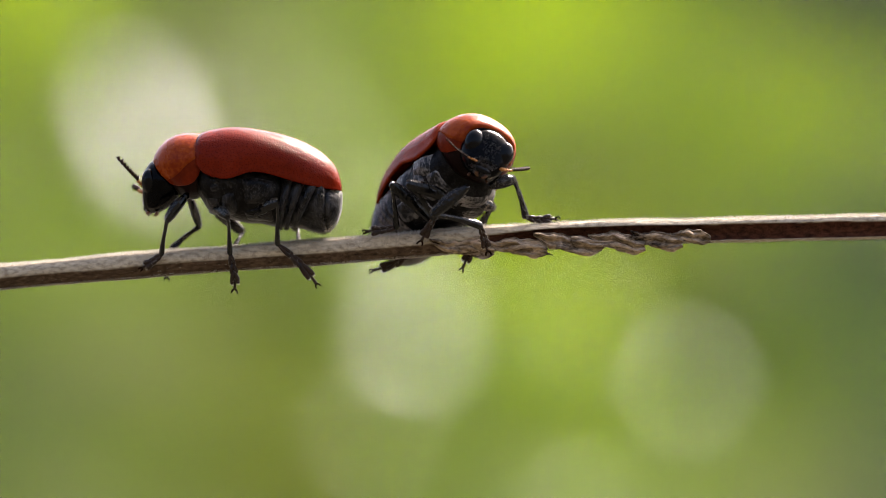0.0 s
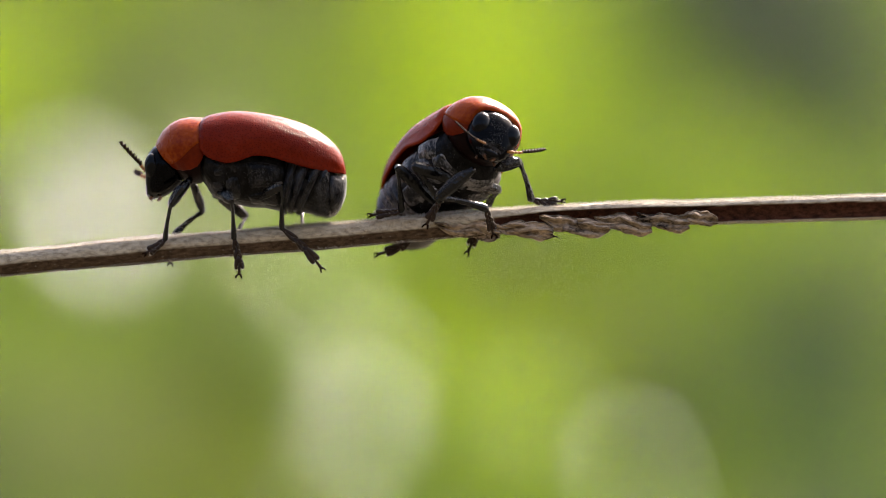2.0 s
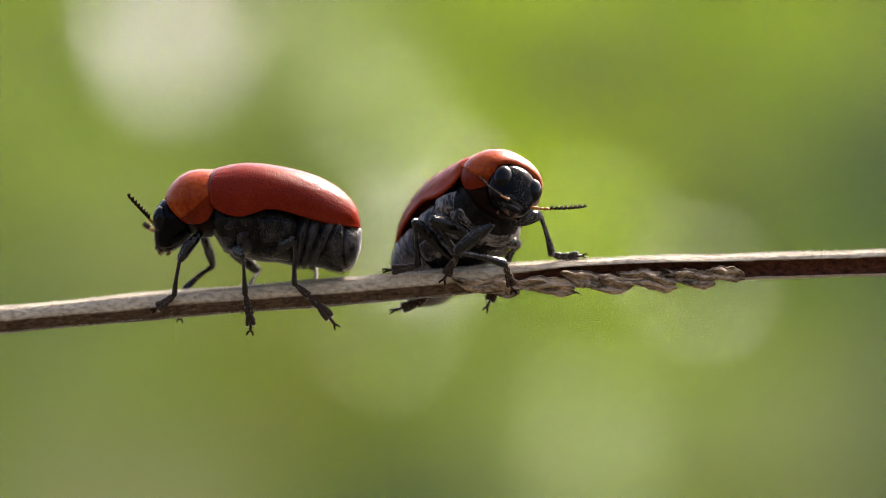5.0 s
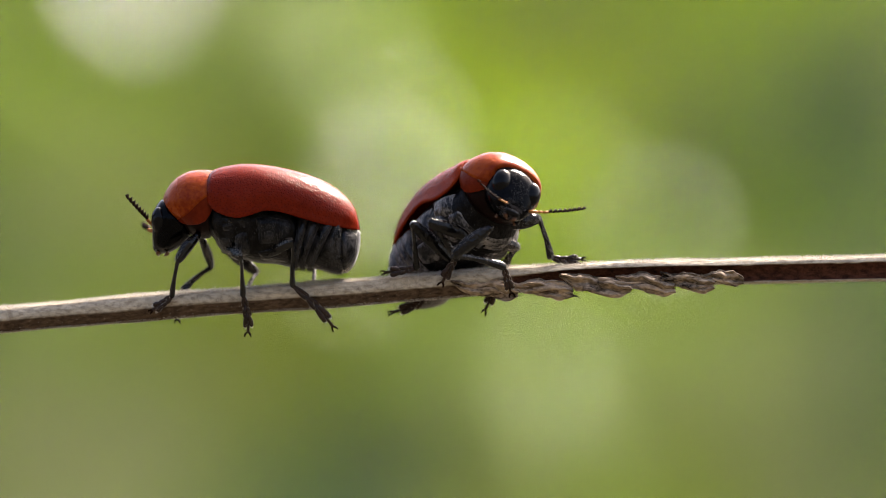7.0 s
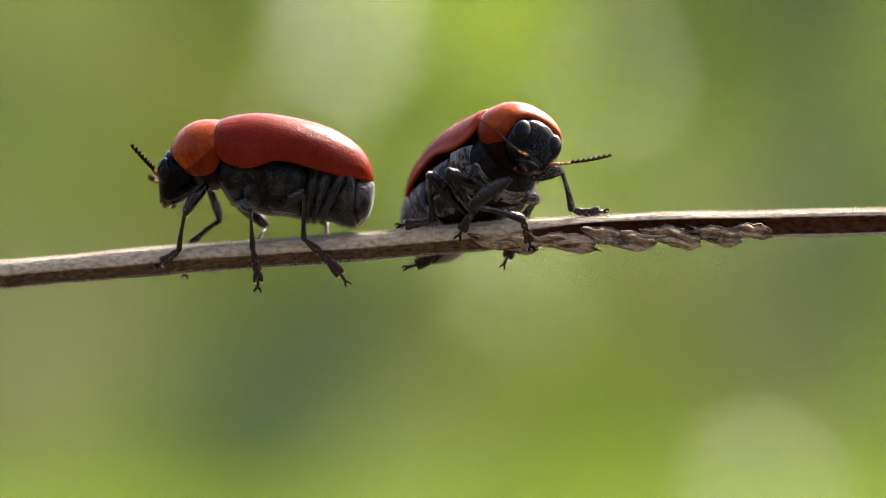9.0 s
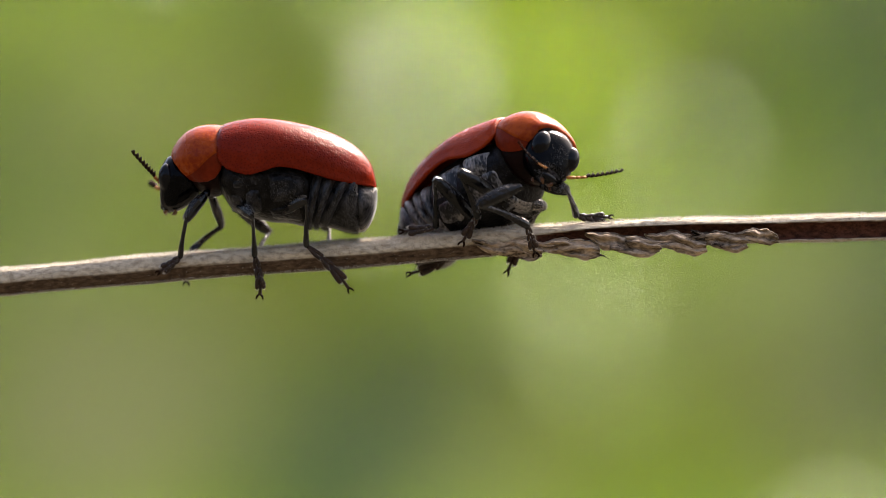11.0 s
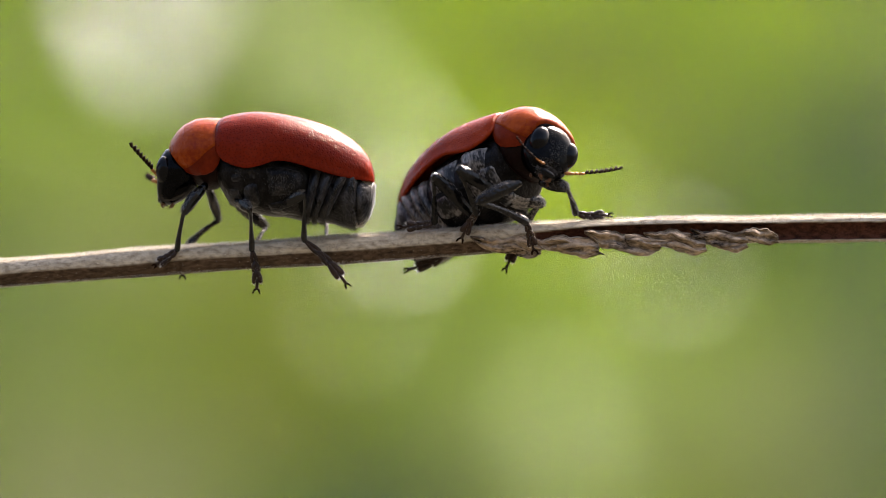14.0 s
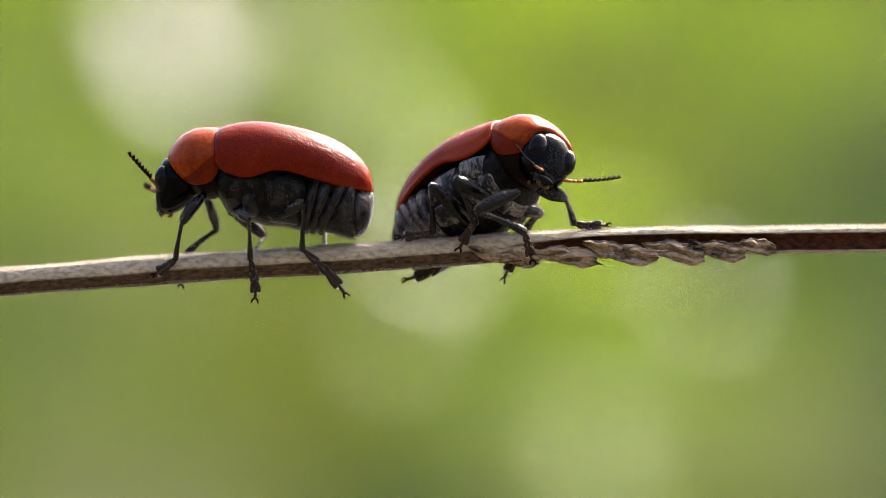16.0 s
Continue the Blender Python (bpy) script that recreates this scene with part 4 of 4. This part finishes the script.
def leg_static(root, inv, hip, knee, ankle, foot, thick, fur, skin):
    hip, knee, ankle = at(*hip), at(*knee), at(*ankle)
    a = part("femur", femur_mesh((knee - hip).length, thick[0], fur, skin), root, "stout black thigh", inv @ limb_pose(hip, knee))
    part("coxa", mesh_of("coxa", *scaled(ball((0.10, 0, 0), (0.24, 0.15, 0.17), 14, 9)), skin), a, "rounded black hip joint")
    b = part("tibia", tibia_mesh((ankle - knee).length, thick[1], fur, skin), root, "slender black shin", inv @ limb_pose(knee, ankle))
    pts = [ankle] + [at(*p) for p in foot]
    c = tarsus_parts(root, pts, inv @ Matrix.Translation(ankle * MM))
    return a, b, c, hip, knee, ankle


# the first beetle stands square to the view, facing -x
FIRST = Matrix.Translation(at(440, 320, 0.0) * MM) @ Matrix.Rotation(math.pi, 4, "Z")
FIRST_LEGS = [
    ((330, 346, -0.9), (296, 390, -1.5), (286, 450, -0.75), [(272, 462, -0.8), (250, 476, -0.75)]),
    ((382, 370, -1.2), (403, 384, -1.9), (407, 448, -0.9), [(412, 475, -0.85), (417, 492, -0.8), (415, 516, -0.6)]),
    ((452, 378, -1.3), (491, 358, -2.1), (491, 432, -1.0), [(522, 458, -0.85), (545, 482, -0.75), (564, 508, -0.6)]),
    ((334, 348, 0.7), (353, 402, 1.7), (304, 442, 1.0), [(297, 465, 0.85), (295, 494, 0.5)]),
    ((385, 380, 1.2), (430, 412, 1.9), (412, 446, 0.9), [(405, 460, 0.85), (400, 478, 0.7)]),
    ((470, 385, 1.3), (528, 398, 2.0), (528, 436, 0.9), [(545, 450, 0.85), (560, 458, 0.7)]),
]

# the second beetle: seconds, heading (degrees towards the viewer), pitch, roll, and where its head is on the plan (u, v, depth)
SECOND = [
    (0.0, 54.0, 25.0, -25.0, 869.0, 265.0, -2.2),
    (2.0, 54.0, 25.0, -25.0, 870.0, 266.0, -2.2),
    (3.5, 53.0, 25.0, -25.0, 872.0, 267.0, -2.1),
    (7.0, 52.0, 24.5, -25.0, 872.0, 269.5, -2.1),
    (8.7, 51.0, 24.0, -25.0, 871.0, 271.5, -2.0),
    (10.8, 38.0, 22.0, -28.0, 899.0, 282.0, -1.5),
    (12.5, 38.0, 22.0, -28.0, 897.0, 281.0, -1.5),
    (14.5, 38.0, 22.0, -28.0, 897.0, 280.0, -1.5),
    (16.0, 38.0, 22.5, -28.0, 896.0, 276.0, -1.5),
]
# its head turns and nods a little on its neck: seconds, degrees
HEAD_TURN = [(0.0, 12.0, 10.0), (1.0, 11.0, 10.0), (2.0, 8.0, 10.0), (3.0, 4.0, 11.0), (8.7, 5.0, 12.0), (10.8, 12.0, 16.0), (16.0, 12.0, 15.0)]
# where the tip of its far feeler points: seconds, and a place on the plan
FEELER = [(0.0, 948, 299, 0.6), (1.2, 957, 298, 0.3), (2.4, 966, 296, 0.0), (3.2, 974, 294, -0.4), (4.6, 978, 303, -0.8), (7.0, 982, 302, -0.8), (8.7, 986, 296, -0.9), (10.8, 1008, 311, 0.1), (12.0, 1009, 312, 0.1), (16.0, 1010, 310, 0.1)]
FEELER_PLAN = ((934, 309, -1.9), (984, 306, -2.6), (1048, 288, -3.0))
HEAD_AT = Vector((4.06, 0.0, -0.13))


def second_pose(t):
    yaw, pitch, roll, u, v, d = [float(q) for q in glide(SECOND, t)]
    turn = Euler((0, 0, -radians(yaw))).to_matrix() @ Euler((0, -radians(pitch), 0)).to_matrix() @ Euler((radians(roll), 0, 0)).to_matrix()
    m = turn.to_4x4()
    m.translation = (at(u, v, d) - turn @ HEAD_AT) * MM
    return m


SECOND_LEGS = [
    ((760, 388, -0.9), (693, 327, -1.9), (702, 402, -0.9), [(680, 407, -0.80), (646, 410, -0.7)]),
    ((792, 350, -1.8), (722, 326, -2.8), (770, 386, -1.6), [(760, 400, -1.0), (744, 430, -0.75)]),
    ((826, 332, -2.6), (767, 380, -3.3), (850, 400, -1.5), [(856, 420, -1.1), (864, 448, -0.8)]),
    ((868, 330, -1.4), (909, 318, -0.9), (930, 384, -0.2), [(950, 390, -0.1), (986, 387, 0.0)]),
    ((840, 360, -0.4), (873, 368, 0.3), (853, 398, 0.6), [(835, 440, 0.75), (816, 480, 0.5)]),
    ((790, 385, 1.0), (760, 380, 2.0), (740, 440, 1.1), [(700, 468, 0.8), (655, 480, 0.6)]),
]


def bend(hip, ankle, knee0, l1, l2):
    """Where the knee goes when hip and ankle are given: the one of all bends that lies nearest to knee0."""
    d = ankle - hip
    n = min(d.length, (l1 + l2) * 0.999)
    d.normalize()
    a = (l1 * l1 - l2 * l2 + n * n) / (2 * n)
    h = math.sqrt(max(l1 * l1 - a * a, 0))
    out = knee0 - hip
    out -= d * out.dot(d)
    return hip + d * a + out.normalized() * h


build_ground()
build_grass()
herb_rng = random.Random(4)
for herb_kind, places in HERBS.items():
    for hx, hz, hr in places:
        build_herb(herb_rng, herb_kind, hx, hz, hr)

for rx, rz, rad, rkind in TUSSOCKS:
    build_tussock(herb_rng, rx, rz, rad, rkind, TUSSOCK_LABEL[rkind])

stalk = build_stalk()
first, first_head = build_beetle("red leaf beetle standing in profile on the dry stalk", (((256, 331, -0.45), (240, 318, -0.9), (206, 279, -1.3)), ((254, 340, 0.4), (240, 338, 1.2), (234, 332, 2.6))), FIRST, (1.45, 1.45), False)
first_legs = [leg_static(first, FIRST.inverted(), *leg, (0.255, 0.140), 0.3, M_LEG) for leg in FIRST_LEGS]
second, second_head = build_beetle("red leaf beetle with raised front, clinging to the dry stalk", (FEELER_PLAN, ((912, 290, -2.9), (897, 281, -3.4), (870, 247, -3.7))), second_pose(12.5), (1.15, 0.70), True)
# more silver hair on legs 3 and 4 stands in for backlight
second_legs = [leg_static(second, second_pose(0).inverted(), *leg, (0.29, 0.160), 1.0 if i in (3, 4) else 0.2, M_LEG_LIT) for i, leg in enumerate(SECOND_LEGS)]


cam.data.dof.focus_object = first_legs[1][0]  # the near middle thigh


def motions():
    walk(stalk, [(t, stalk_pose(t)) for t in TICKS])
    walk(first, [(t, stalk_pose(t) @ FIRST) for t in TICKS])
    walk(second, [(t, stalk_pose(t) @ second_pose(t)) for t in TICKS])
    start = second_pose(0)
    neck = second_head.matrix_basis.copy()
    rows = []
    for t in TICKS:
        turn, nod = [radians(float(v)) for v in glide(HEAD_TURN, t)]
        body = second_pose(t).to_3x3()
        swing = body.inverted() @ Matrix.Rotation(-turn, 3, "Z") @ body @ Euler((0, nod, 0)).to_matrix()
        rows.append((t, neck @ Matrix.Translation((-0.28 * MM, 0, 0.10 * MM)) @ swing.to_4x4()))
    walk(second_head, rows)
    feeler = [ob for ob in second_head.children if ob.name.startswith("antenna")][0]
    rest = (second_pose(12.5) @ neck).inverted()
    foot, tip = rest @ (at(*FEELER_PLAN[0]) * MM), rest @ (at(*FEELER_PLAN[2]) * MM)
    swung = []
    for t, m in rows:
        goal = (second_pose(t) @ m).inverted() @ (at(*[float(v) for v in glide(FEELER, t)]) * MM)
        turn = (tip - foot).rotation_difference(goal - foot).to_matrix().to_4x4()
        swung.append((t, Matrix.Translation(foot) @ turn @ Matrix.Translation(-foot)))
    walk(feeler, swung)
    for leg, (thigh, shin, foot, hip, knee, ankle) in enumerate(second_legs):
        l1, l2 = (knee - hip).length, (ankle - knee).length
        rows = [[], [], []]
        for t in TICKS:
            body = second_pose(t)
            inv = body.inverted()
            h = hip.lerp((body @ start.inverted() @ (hip * MM)) / MM, 0.4)
            drop = min(max((t - 8.6) / 2.2, 0.0), 1.0) if leg == 3 else 0.0  # the far front knee swings outwards
            k = bend(h, ankle, knee + Vector((0.3, -1.6, -0.4)) * drop * drop * (3 - 2 * drop), l1, l2)
            rows[0].append((t, inv @ limb_pose(h, k)))
            rows[1].append((t, inv @ limb_pose(k, ankle)))
            rows[2].append((t, inv @ Matrix.Translation(ankle * MM)))
        for ob, rr in zip((thigh, shin, foot), rows):
            walk(ob, rr)


motions()
